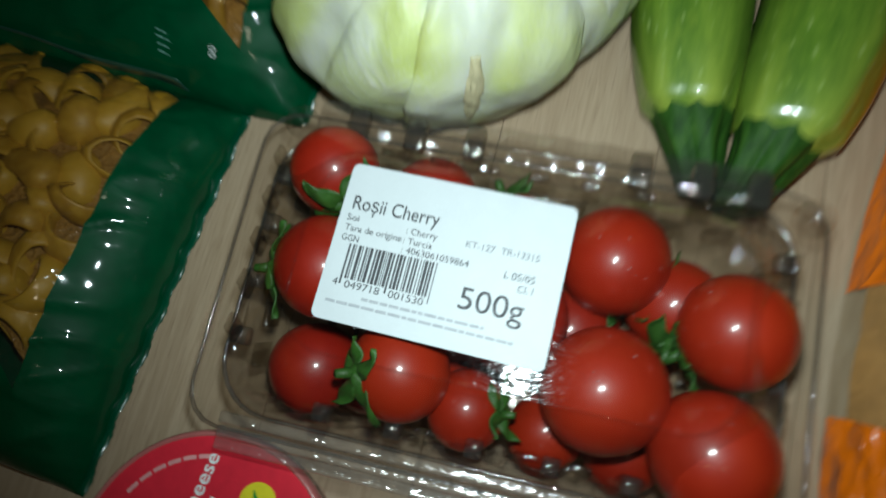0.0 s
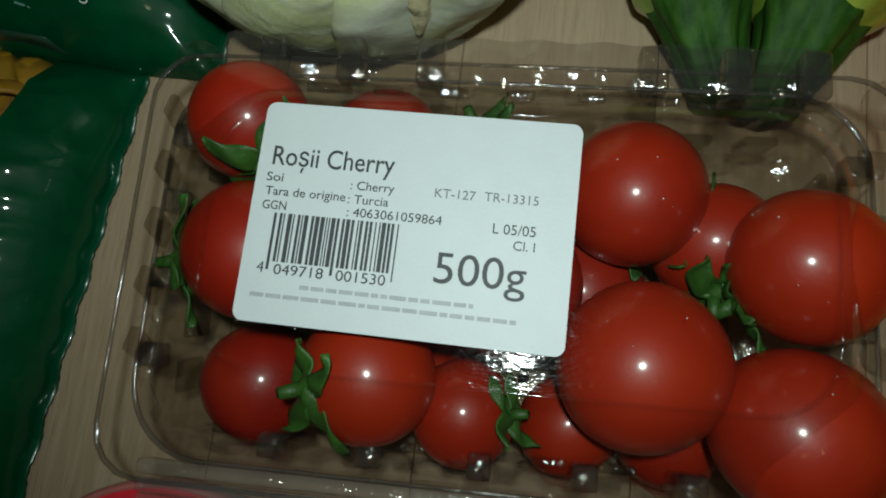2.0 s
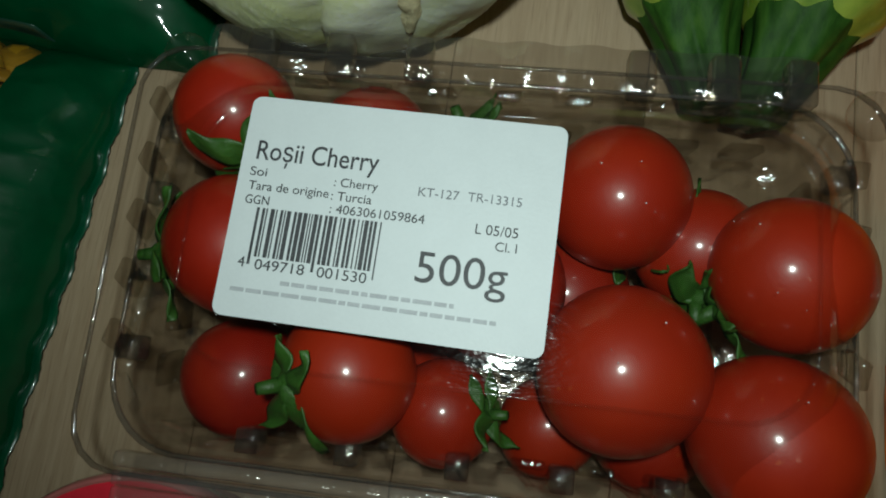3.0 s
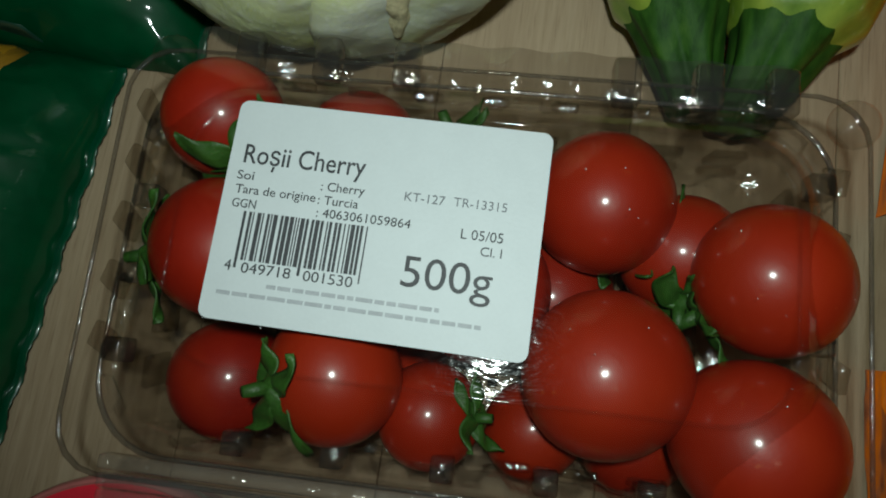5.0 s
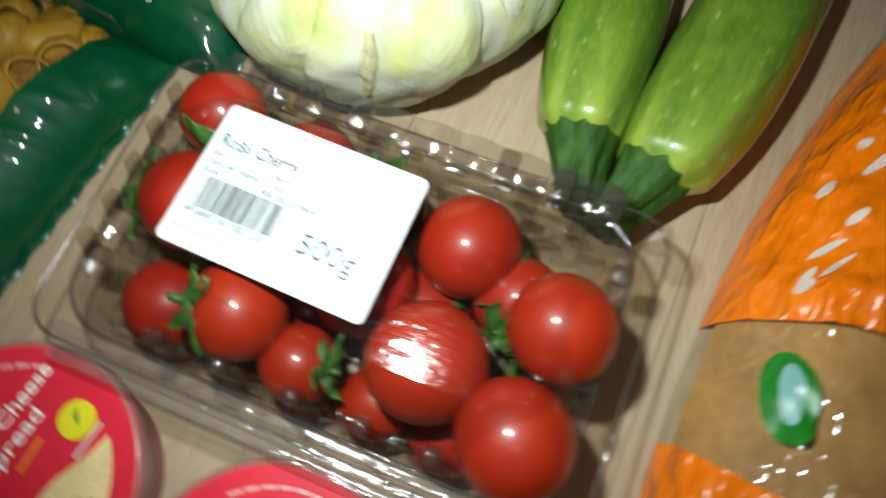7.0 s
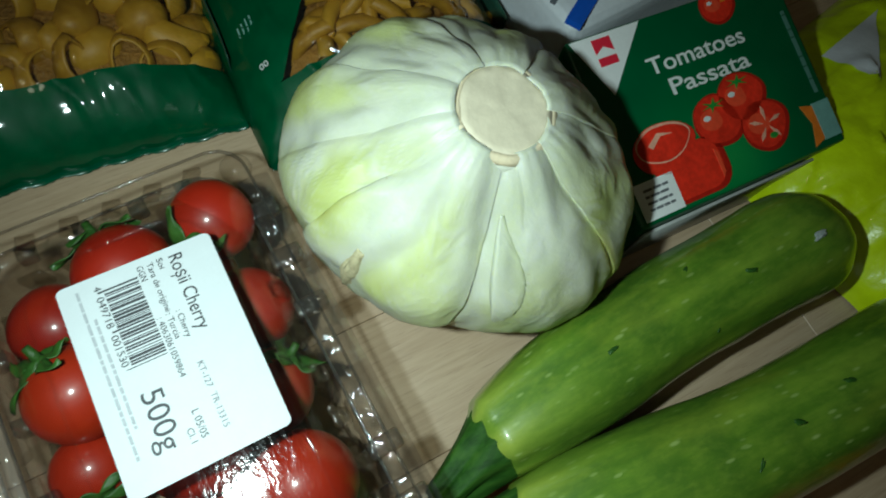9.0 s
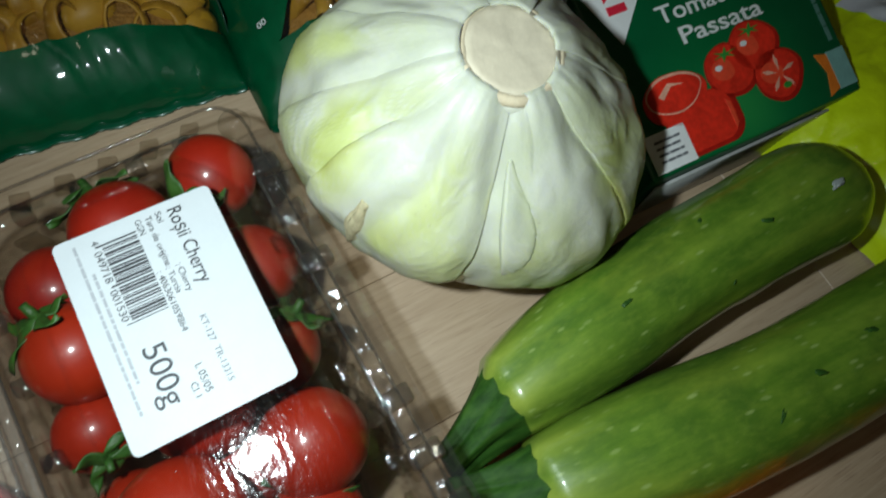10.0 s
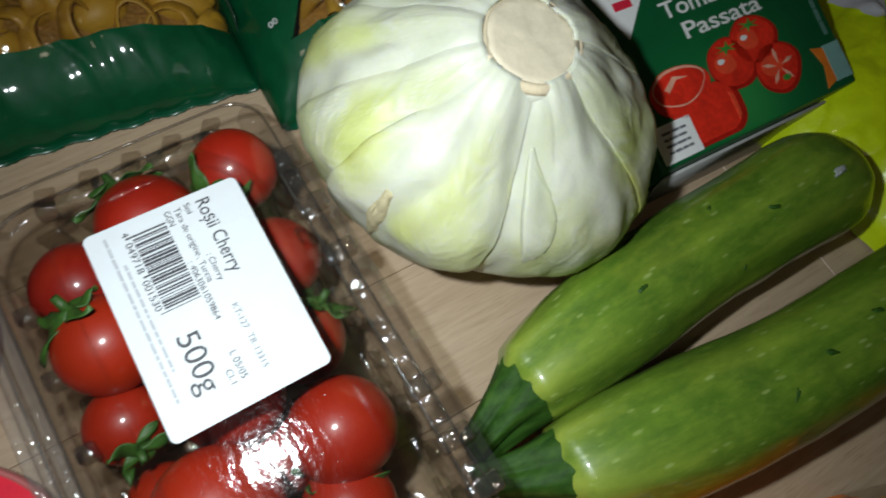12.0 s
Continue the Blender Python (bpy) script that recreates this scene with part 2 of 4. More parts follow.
def pasta_material():
    m, nt, p = shader("dry_pasta")
    rnd = nt.nodes.new("ShaderNodeObjectInfo").outputs["Random"]
    n = noise_node(nt, 260.0, 3.0)
    c = ramp(nt, rnd, [(0.0, (0.33, 0.160, 0.007)), (0.5, (0.43, 0.225, 0.010)), (1.0, (0.52, 0.29, 0.018))]).outputs[0]
    c = mixc(nt, ramp(nt, n.outputs[0], [(0.4, (0, 0, 0)), (0.7, (0.5, 0.5, 0.5))]).outputs[0], c, (0.58, 0.34, 0.035))
    nt.links.new(c, p.inputs["Base Color"])
    p.inputs["Roughness"].default_value = 0.5
    bump(nt, p, n.outputs[0], 0.3, 0.0003)
    return m


FIN = simple("fin_film", (0.025, 0.075, 0.05), 0.3, 0.2, 60, coat=0.3)
PASTA = pasta_material()
PASTA_BED = simple("pasta_bed", (0.32, 0.155, 0.018), 0.7, 0.35, 70, 0.006)
WHITE_PRINT = simple("white_print", (0.82, 0.83, 0.82), 0.45, 0.05, 120)
BAG_PRINT_SHINE = simple("bag_print_and_shine", (0.76, 0.62, 0.53), 0.35, 0.25, 90, coat=0.3)
GREY_PRINT = simple("pale_grey_print", (0.12, 0.26, 0.21), 0.45, 0.1, 120)
LID_RED = simple("lid_red", (0.66, 0.022, 0.045), 0.32, 0.12, 40, coat=0.3)
TUB = simple("tub_plastic", (0.62, 0.60, 0.57), 0.35, 0.06, 60)
LID_RIM = simple("lid_rim_plastic", (0.45, 0.14, 0.13), 0.25, 0.1, 60, coat=0.5)
TUB_RED = simple("tub_sleeve_red", (0.42, 0.04, 0.035), 0.4, 0.15, 60)
CHEESE = simple("printed_cheese", (0.74, 0.55, 0.27), 0.4, 0.25, 70)
ORANGE_PRINT = simple("printed_orange", (0.75, 0.20, 0.02), 0.4, 0.15, 70)
YELLOW_PRINT = simple("printed_yellow", (0.72, 0.62, 0.02), 0.4, 0.08, 90)
LEAF_PRINT = simple("printed_leaf", (0.05, 0.28, 0.04), 0.4, 0.25, 120)
ORANGE_FILM = simple("orange_bag_film", (0.90, 0.19, 0.002), 0.30, 0.14, 28, coat=0.35, fold=0.0032)
BREAD = simple("bread_crust", (0.48, 0.26, 0.085), 0.65, 0.28, 34, 0.0010)


def carton_material():
    """Printed green card, lighter round the printed fruit."""
    m, nt, p = shader("carton_green")
    n = noise_node(nt, 60.0)
    co = nt.nodes.new("ShaderNodeTexCoord")
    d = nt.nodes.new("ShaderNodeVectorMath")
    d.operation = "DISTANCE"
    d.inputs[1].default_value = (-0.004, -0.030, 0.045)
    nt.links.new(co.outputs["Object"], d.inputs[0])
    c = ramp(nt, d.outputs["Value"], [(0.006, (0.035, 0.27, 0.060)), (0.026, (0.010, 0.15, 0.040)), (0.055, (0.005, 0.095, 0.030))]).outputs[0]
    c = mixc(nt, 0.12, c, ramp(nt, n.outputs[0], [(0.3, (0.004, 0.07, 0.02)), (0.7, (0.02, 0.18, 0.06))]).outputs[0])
    nt.links.new(c, p.inputs["Base Color"])
    p.inputs["Roughness"].default_value = 0.38
    return m


CARTON = carton_material()
RED_PRINT = simple("printed_tomato_red", (0.72, 0.028, 0.012), 0.38, 0.3, 60)
RED_GLOW = simple("printed_tomato_glow", (0.80, 0.075, 0.030), 0.38, 0.2, 60)
RED_DARK = simple("printed_tomato_shade", (0.42, 0.012, 0.006), 0.38, 0.25, 60)
RED_LIGHT = simple("printed_tomato_flesh", (0.80, 0.40, 0.28), 0.38, 0.3, 130)
LOGO_RED = simple("logo_red", (0.65, 0.02, 0.05), 0.4, 0.05, 60)
LIME = simple("lime_bag_film", (0.62, 0.78, 0.005), 0.3, 0.15, 18, 0.0012, coat=0.4)
PACK = simple("white_pack_paper", (0.68, 0.70, 0.74), 0.5, 0.08, 40, 0.0004)
PACK_BLUE = simple("pack_blue", (0.02, 0.10, 0.55), 0.45, 0.1, 40)
PACK_GREY = simple("pack_grey_print", (0.13, 0.14, 0.16), 0.5, 0.2, 90)
SPECK = simple("shiny_speck", (0.55, 0.56, 0.58), 0.12, 0.1, 400, coat=1.0)
WALL = simple("wall_paint", (0.62, 0.58, 0.52), 0.85, 0.05, 4, 0.0008)
STICKER = simple("sticker_green", (0.018, 0.20, 0.014), 0.35, 0.3, 90, coat=0.3)
STICKER_PALE = simple("sticker_pale", (0.24, 0.46, 0.42), 0.35, 0.15, 150)


# ---- building helpers ----
def thing(name, label, category, group="", place=(0, 0, 0), turn=0.0, kind=""):
    ob = new(name)
    ob.empty_display_size = 0.02
    ob.matrix_basis = pose(*place, 0, 0, turn)
    return tagged(ob, label, category, group, kind)


def part(name, bm, material, parent, label="", smooth=True, m=None):
    me = bpy.data.meshes.new(name)
    bm.normal_update()
    bm.to_mesh(me)
    bm.free()
    me.materials.append(material)
    if smooth:
        me.shade_smooth()
    ob = new(name, me)
    ob.parent = parent
    if m is not None:
        ob.matrix_basis = m
    return tagged(ob, label)


def share(name, me, parent, m, label=""):
    ob = new(name, me)
    ob.parent = parent
    ob.matrix_basis = m
    return tagged(ob, label)


def grid(bm, nu, nv, fn, keep=None, wrap=False):
    """A sheet of nu x nv cells, its corners at fn(u, v) with u and v in 0..1."""
    vs = [[bm.verts.new(fn(i / nu, j / nv)) for j in range(nv + 1)] for i in range(nu if wrap else nu + 1)]
    for i in range(nu):
        for j in range(nv):
            if keep and not keep((i + 0.5) / nu, (j + 0.5) / nv):
                continue
            a, b = vs[i], vs[(i + 1) % len(vs)]
            bm.faces.new((a[j], b[j], b[j + 1], a[j + 1]))
    loose = [v for v in bm.verts if not v.link_faces]
    bmesh.ops.delete(bm, geom=loose, context="VERTS")
    return vs


def thicken(ob, t, offset=-1.0):
    mod = ob.modifiers.new("thickness", "SOLIDIFY")
    mod.thickness, mod.offset = t, offset
    return ob


def box_bm(x0, y0, z0, x1, y1, z1, bevel=0.0, seg=2):
    bm = bmesh.new()
    bmesh.ops.create_cube(bm, size=1, matrix=Matrix.Translation(((x0 + x1) / 2, (y0 + y1) / 2, (z0 + z1) / 2)) @ Matrix.Diagonal((x1 - x0, y1 - y0, z1 - z0, 1)))
    if bevel:
        bmesh.ops.bevel(bm, geom=bm.edges[:], offset=bevel, segments=seg, affect="EDGES", profile=0.5)
    return bm


def slab_bm(points, z0, z1):
    """A flat plate with the given outline."""
    bm = bmesh.new()
    f = bm.faces.new([bm.verts.new((x, y, z1)) for x, y in points])
    f.normal_update()
    if f.normal.z < 0:
        f.normal_flip()
    r = bmesh.ops.extrude_face_region(bm, geom=[f])
    for v in r["geom"]:
        if isinstance(v, bmesh.types.BMVert):
            v.co.z = z0
    bmesh.ops.recalc_face_normals(bm, faces=bm.faces[:])
    return bm


def round_rect(w, h, r, n=6):
    pts = []
    for cx, cy, a0 in ((w / 2 - r, h / 2 - r, 0), (-w / 2 + r, h / 2 - r, 90), (-w / 2 + r, -h / 2 + r, 180), (w / 2 - r, -h / 2 + r, 270)):
        for k in range(n + 1):
            a = radians(a0 + 90 * k / n)
            pts.append((cx + r * math.cos(a), cy + r * math.sin(a)))
    return pts


def disc(r, n=40, cx=0.0, cy=0.0, squash=1.0):
    return [(cx + r * math.cos(2 * math.pi * k / n), cy + squash * r * math.sin(2 * math.pi * k / n)) for k in range(n)]


def lathe(profile, n=48):
    """A turned body from (radius, height) pairs."""
    bm = bmesh.new()
    k = len(profile) - 1

    def at(u, v):
        r, z = profile[min(k, round(v * k))]
        a = 2 * math.pi * u
        return (r * math.cos(a), r * math.sin(a), z)
    grid(bm, n, k, at, wrap=True)
    bmesh.ops.remove_doubles(bm, verts=bm.verts[:], dist=1e-6)
    bmesh.ops.recalc_face_normals(bm, faces=bm.faces[:])
    return bm


def words(body, name, x, y, z, width, material, parent, height=0.0, turn=0.0, bold=0.0, m=None):
    """Lettering as a thin mesh, its left end on the base line at (x, y)."""
    cu = bpy.data.curves.new("lettering", "FONT")
    cu.body, cu.size, cu.extrude, cu.offset = body, 1.0, 0.01, bold
    cu.resolution_u = 4
    tmp = bpy.data.objects.new("lettering", cu)
    scene.collection.objects.link(tmp)
    bpy.context.view_layer.update()
    me = bpy.data.meshes.new_from_object(tmp.evaluated_get(bpy.context.evaluated_depsgraph_get()))
    bpy.data.objects.remove(tmp)
    co = np.empty(len(me.vertices) * 3)
    me.vertices.foreach_get("co", co)
    co = co.reshape(-1, 3)
    x0, x1 = co[:, 0].min(), co[:, 0].max()
    s = width / (x1 - x0)
    sy = s
    if height:
        sy = height / 0.70
    co[:, 0] = (co[:, 0] - x0) * s
    co[:, 1] *= sy
    co[:, 2] = (co[:, 2] > 0) * 0.00012
    me.vertices.foreach_set("co", co.ravel())
    me.materials.clear()
    me.materials.append(material)
    ob = new(name, me)
    ob.parent = parent
    ob.matrix_basis = (m or Matrix()) @ pose(x, y, z, 0, 0, turn)
    return ob


def bars(name, x0, x1, y, z, height, material, parent, seed=0, m=None, turn=0.0, gap=0.0006):
    """A line of writing that cannot be read, as word-long bars."""
    rng = random.Random(seed)
    bm = bmesh.new()
    x = 0.0
    while x < x1 - x0 - 0.001:
        w = min(x1 - x0 - x, rng.uniform(1.5, 4.5) * height)
        bmesh.ops.create_cube(bm, size=1, matrix=Matrix.Translation((x + w / 2, 0, 0)) @ Matrix.Diagonal((w, height, 0.0002, 1)))
        x += w + gap
    return part(name, bm, material, parent, smooth=False, m=(m or Matrix()) @ pose(x0, y, z, 0, 0, turn))


# ---- the room ----
def board_floor():
    floor = tagged(new("floor"), "pale oak laminate boards with fine dark joints", "floor", kind="structure")
    bm = box_bm(-1.6, -1.5, -0.02, 1.6, 1.7, -0.0015)
    part("floor_base", bm, simple("joint_dark", (0.17, 0.115, 0.075), 0.8), floor, smooth=False)
    w = 0.067
    rng = random.Random(4)
    meshes = {}
    for i in range(-23, 24):
        x = -0.0025 + i * w
        y = -1.5 + rng.uniform(0.0, 0.5)
        cuts = [-1.5]
        while y < 1.7:
            cuts.append(y)
            y += 0.45
        cuts.append(1.7)
        for a, b in zip(cuts, cuts[1:]):
            n = round(b - a, 3)
            if n < 0.01:
                continue
            if n not in meshes:
                bm = box_bm(0.00012, 0.00012, -0.006, w - 0.00012, n - 0.00012, 0, 0.0003, 1)
                me = bpy.data.meshes.new("board")
                bm.to_mesh(me)
                bm.free()
                me.materials.append(WOOD)
                meshes[n] = me
            share("board", meshes[n], floor, pose(x, a, 0))
    return floor


def room():
    for name, b in (("wall_north", (-1.6, 1.7, -0.02, 1.6, 1.8, 2.5)), ("wall_south", (-1.6, -1.6, -0.02, 1.6, -1.5, 2.5)),
                    ("wall_east", (1.6, -1.6, -0.02, 1.7, 1.8, 2.5)), ("wall_west", (-1.7, -1.6, -0.02, -1.6, 1.8, 2.5)),
                    ("ceiling", (-1.7, -1.6, 2.5, 1.7, 1.8, 2.6))):
        ob = part(name, box_bm(*b), WALL, None, smooth=False)
        tagged(ob, "plain pale painted " + name.split("_")[0], name.split("_")[0], kind="structure")


# ---- the tomato punnet ----
PX, PY, PT = 0.0185, 0.018, 1.8   # centre and turn of the punnet


def ring(w, h, r, n, cx=0.0, cy=0.0):
    """n points evenly round a rounded rectangle."""
    pts = round_rect(w, h, r, 12)
    pts.append(pts[0])
    d = [0.0]
    for a, b in zip(pts, pts[1:]):
        d.append(d[-1] + math.hypot(b[0] - a[0], b[1] - a[1]))
    out, k = [], 0
    for i in range(n):
        s = d[-1] * i / n
        while d[k + 1] < s:
            k += 1
        f = (s - d[k]) / max(1e-9, d[k + 1] - d[k])
        out.append((cx + pts[k][0] + f * (pts[k + 1][0] - pts[k][0]), cy + pts[k][1] + f * (pts[k + 1][1] - pts[k][1])))
    return out


def loft(levels, n, flute=None, cap_last=False, cap_first=False):
    """A shell through rounded rectangles (w, h, r, z, cx, cy)."""
    bm = bmesh.new()
    rows = []
    for k, (w, h, r, z, cx, cy) in enumerate(levels):
        row = []
        for i, (x, y) in enumerate(ring(w, h, r, n, cx, cy)):
            dx = flute(i, k) if flute else 0.0
            l = math.hypot(x - cx, y - cy)
            row.append(bm.verts.new((x + (x - cx) / l * dx, y + (y - cy) / l * dx, z)))
        rows.append(row)
    for a, b in zip(rows, rows[1:]):
        for i in range(n):
            j = (i + 1) % n
            bm.faces.new((a[i], a[j], b[j], b[i]))
    if cap_last:
        bm.faces.new(rows[-1])
    if cap_first:
        bm.faces.new(rows[0][::-1])
    return bm


def punnet():
    top = thing("tomato_punnet", "clear ribbed plastic clamshell punnet with a white paper label", "punnet", place=(PX, PY, 0), turn=PT)
    n = 240
    rim = (0.176, 0.100, 0.020)

    def flute(i, k):
        if k in (2, 3):
            return -0.0028 if (i // 4) % 2 else 0.0
        if k in (4, 5):
            return -0.0022 if (i // 3) % 2 else 0.0
        return 0.0
    base = [(0.146, 0.076, 0.012, 0.0012, 0, 0), (0.158, 0.086, 0.014, 0.003, 0, 0), (0.166, 0.092, 0.016, 0.006, 0, 0), (0.168, 0.094, 0.018, 0.024, 0, 0),
            (0.170, 0.0955, 0.018, 0.026, 0, 0), (0.173, 0.097, 0.019, 0.044, 0, 0), (0.174, 0.098, 0.019, 0.047, 0, 0), (0.177, 0.100, 0.020, 0.048, 0, 0), (0.178, 0.101, 0.020, 0.052, 0, 0)]
    part("tray", loft(base, n, flute, cap_first=True), PUNNET_RIB, top, "ribbed clear tray", smooth=False)
    # flat outer flange with rounded corners
    bm = loft([(0.178, 0.101, 0.020, 0.0525, 0, 0), (0.193, 0.112, 0.013, 0.0525, 0, 0), (0.195, 0.1135, 0.013, 0.0510, 0, 0)], 120)
    part("flange", bm, PUNNET, top)

    def lid_flute(i, k):
        if k in (1, 2):
            return -0.0026 if (i // 4) % 2 else 0.0006
        return 0.0
    lid = [(0.178, 0.101, 0.020, 0.0535, 0, 0), (0.172, 0.095, 0.020, 0.0545, 0, 0), (0.166, 0.090, 0.020, 0.0630, 0, 0), (0.160, 0.085, 0.020, 0.0645, 0, 0),
           (0.146, 0.072, 0.018, 0.0725, 0.002, 0.002), (0.138, 0.064, 0.016, 0.0760, 0.003, 0.003), (0.134, 0.060, 0.015, 0.0768, 0.003, 0.003)]
    part("lid", loft(lid, n, lid_flute), PUNNET, top, "domed clear lid", smooth=False)
    bm = bmesh.new()
    bm.faces.new([bm.verts.new((x, y, 0.0768)) for x, y in ring(0.134, 0.060, 0.015, n, 0.003, 0.003)])
    part("lid_top", bm, PUNNET_TOP, top, "flat clear lid top", smooth=False)
    # pressed line round the top of the lid
    bm = loft([(0.1345, 0.0605, 0.015, 0.0768, 0.003, 0.003), (0.1335, 0.0595, 0.015, 0.0776, 0.003, 0.003), (0.1325, 0.0585, 0.0145, 0.0769, 0.003, 0.003)], 120)
    part("lid_bead", bm, PUNNET, top)
    # thick rolled edges
    for lv in ((0.1950, 0.1135, 0.013, 0.0515, 0.0006, 0, 0), (0.1760, 0.1010, 0.020, 0.0540, 0.0006, 0, 0)):
        w_, h_, r_, z_, q_, cx_, cy_ = lv
        levels = [(w_ + 2 * q_ * math.cos(a), h_ + 2 * q_ * math.cos(a), r_, z_ + q_ * math.sin(a), cx_, cy_) for a in [k * math.pi / 4 for k in range(9)]]
        part("rolled_edge", loft(levels, 120), PUNNET_EDGE, top)
    # front closing strip: two long ribs
    for k, (y, h) in enumerate(((-0.0530, 0.0034), (-0.0575, 0.0026), (-0.0615, 0.0020))):
        bm = box_bm(-0.084, y - 0.0019, 0.0500, 0.092, y + 0.0019, 0.0505 + h, 0.0009, 2)
        part("closing_rib", bm, PUNNET_STRIP, top)
    # hinge strip at the back with its square lugs
    bm = bmesh.new()

    def wave(u, v):
        return (-0.078 + 0.156 * u, 0.050 + 0.013 * v, 0.0535 + 0.0016 * math.sin(v * math.pi) + 0.0008 * math.sin(u * 60))
    grid(bm, 120, 6, wave)
    part("hinge", bm, PUNNET_RIB, top)
    lug = box_bm(-0.0035, -0.006, 0.0, 0.0035, 0.006, 0.006, 0.0012, 2)
    me = bpy.data.meshes.new("lug")
    lug.to_mesh(me)
    lug.free()
    me.materials.append(PUNNET_RIB)
    me.shade_smooth()
    for x in (-0.062, -0.041, -0.020, 0.036, 0.056, 0.074):
        share("lug", me, top, pose(x, 0.054, 0.0535))
    for x in (-0.05, -0.026, 0.0, 0.024, 0.048, 0.070):
        share("lug", me, top, pose(x, -0.0445, 0.0495) @ Matrix.Diagonal((0.8, 0.5, 1.4, 1)))
    for y in (-0.026, -0.006, 0.014, 0.032):
        for x in (-0.0845, 0.0845):
            share("lug", me, top, pose(x, y, 0.0495, 0, 0, 90) @ Matrix.Diagonal((0.9, 0.5, 1.1, 1)))
    pad = box_bm(-0.0045, -0.0012, 0.0, 0.0045, 0.0012, 0.012, 0.0008, 2)
    me2 = bpy.data.meshes.new("wall_pad")
    pad.to_mesh(me2)
    pad.free()
    me2.materials.append(PUNNET_PAD)
    for k in range(9):
        x = -0.068 + 0.017 * k
        share("wall_pad", me2, top, pose(x, -0.0455, 0.028, -8, 0, 0))
        share("wall_pad", me2, top, pose(x, 0.0455, 0.028, 8, 0, 0))
        share("wall_pad", me2, top, pose(x + 0.004, 0.0475, 0.0535, 22, 0, 0) @ Matrix.Diagonal((0.7, 1, 0.85, 1)))
    for k in range(5):
        y = -0.030 + 0.015 * k
        for q in (-1, 1):
            share("wall_pad", me2, top, pose(q * 0.0835, y, 0.028, 0, 8 * q, 90))
            share("wall_pad", me2, top, pose(q * 0.0855, y + 0.004, 0.0535, 0, -22 * q, 90) @ Matrix.Diagonal((0.7, 1, 0.85, 1)))
    # ribs pressed into the tray's floor
    for k in range(15):
        x = -0.070 + 0.010 * k
        part("floor_rib", box_bm(x - 0.0016, -0.034, 0.0012, x + 0.0016, 0.034, 0.0042, 0.0008, 1), PUNNET_PAD, top)
    for y in (-0.024, -0.008, 0.008, 0.024):
        part("floor_rib", box_bm(-0.073, y - 0.0012, 0.0012, 0.073, y + 0.0012, 0.0036, 0.0008, 1), PUNNET_PAD, top)
    # fine specks of dust and water on the lid
    rng = random.Random(31)
    bm = bmesh.new()
    for k in range(36):
        x, y, r = rng.uniform(-0.058, 0.066), rng.uniform(-0.026, 0.030), rng.uniform(0.00010, 0.00020)
        bmesh.ops.create_icosphere(bm, subdivisions=1, radius=r, matrix=Matrix.Translation((x + 0.003, y + 0.003, 0.0769)) @ Matrix.Diagonal((1, 1, 0.6, 1)))
    tagged(part("lid_specks", bm, SPECK, top, "tiny shiny specks"), kind="stuff")
    # round snap knobs in the back corners
    for x, y in ((0.0915, 0.0480), (-0.0835, 0.0525)):
        bm = bmesh.new()
        bmesh.ops.create_uvsphere(bm, u_segments=20, v_segments=12, radius=0.0062)
        for v in bm.verts:
            v.co.z *= 0.8
        part("snap_knob", bm, PUNNET, top, m=pose(x, y, 0.0555))
    return top


def label_on(top):
    """The paper label on the lid, with its print."""
    inv = pose(PX, PY, 0, 0, 0, PT).inverted()
    base = inv @ Matrix.Translation((0, 0.0245, 0.0779))
    bm = slab_bm(round_rect(0.0706, 0.0496, 0.0022, 5), -0.0003, 0.0)
    lab = part("label", bm, PAPER, top, "white paper label with black print", smooth=False, m=base)
    z, k = 0.0001, 0.001

    def put(body, x, y, w, h, mat=INK, bold=0.0):
        words(body, "lettering", x * k, (y - 24.5) * k, z, w * k, mat, lab, height=h * k, bold=bold)
    put("Ro\u0219ii Cherry", -32.0, 34.7, 27.6, 4.4, bold=0.004)
    put("Soi", -32.7, 30.9, 3.8, 2.0)
    put(": Cherry", -13.5, 30.5, 9.7, 2.0)
    put("Tara de origine", -32.5, 27.7, 18.2, 2.0)
    put(": Turcia", -13.7, 27.4, 9.0, 2.0)
    put("GGN", -32.6, 24.5, 5.4, 2.0)
    put(": 4063061059864", -13.5, 24.5, 20.8, 2.0)
    put("KT-127", 5.1, 30.5, 8.8, 2.0, FAINT_INK)
    put("TR-13315", 15.8, 30.6, 11.5, 2.0, FAINT_INK)
    put("L 05/05", 18.3, 23.8, 9.0, 2.2)
    put("Cl. I", 22.9, 20.6, 4.5, 2.0)
    put("500g", 7.0, 12.1, 19.2, 6.7)
    put("4", -31.5, 10.5, 1.5, 2.3)
    put("049718", -27.7, 10.3, 11.0, 2.3)
    put("001530", -13.9, 10.3, 10.8, 2.3)
    bars("small_print", -0.0214, 0.0160, -0.0165, z, 0.0009, PRINT_GREY, lab, 3, gap=0.0005)
    bars("small_print", -0.0321, 0.0263, -0.0189, z, 0.0009, PRINT_GREY, lab, 5, gap=0.0005)
    # bar code
    rng = random.Random(11)
    x = -29.6
    while x < -1.6:
        w = rng.choice((0.3, 0.3, 0.6, 0.6, 0.9))
        tall = x < -28.8 or x > -2.6 or abs(x + 15.6) < 0.7
        y0, y1 = (11.2 if tall else 13.0), 23.8
        part("code_bar", box_bm(x * k, (y0 - 24.5) * k, 0, (x + w) * k, (y1 - 24.5) * k, z), INK, lab, smooth=False)
        x += w + rng.choice((0.3, 0.3, 0.6, 0.7))


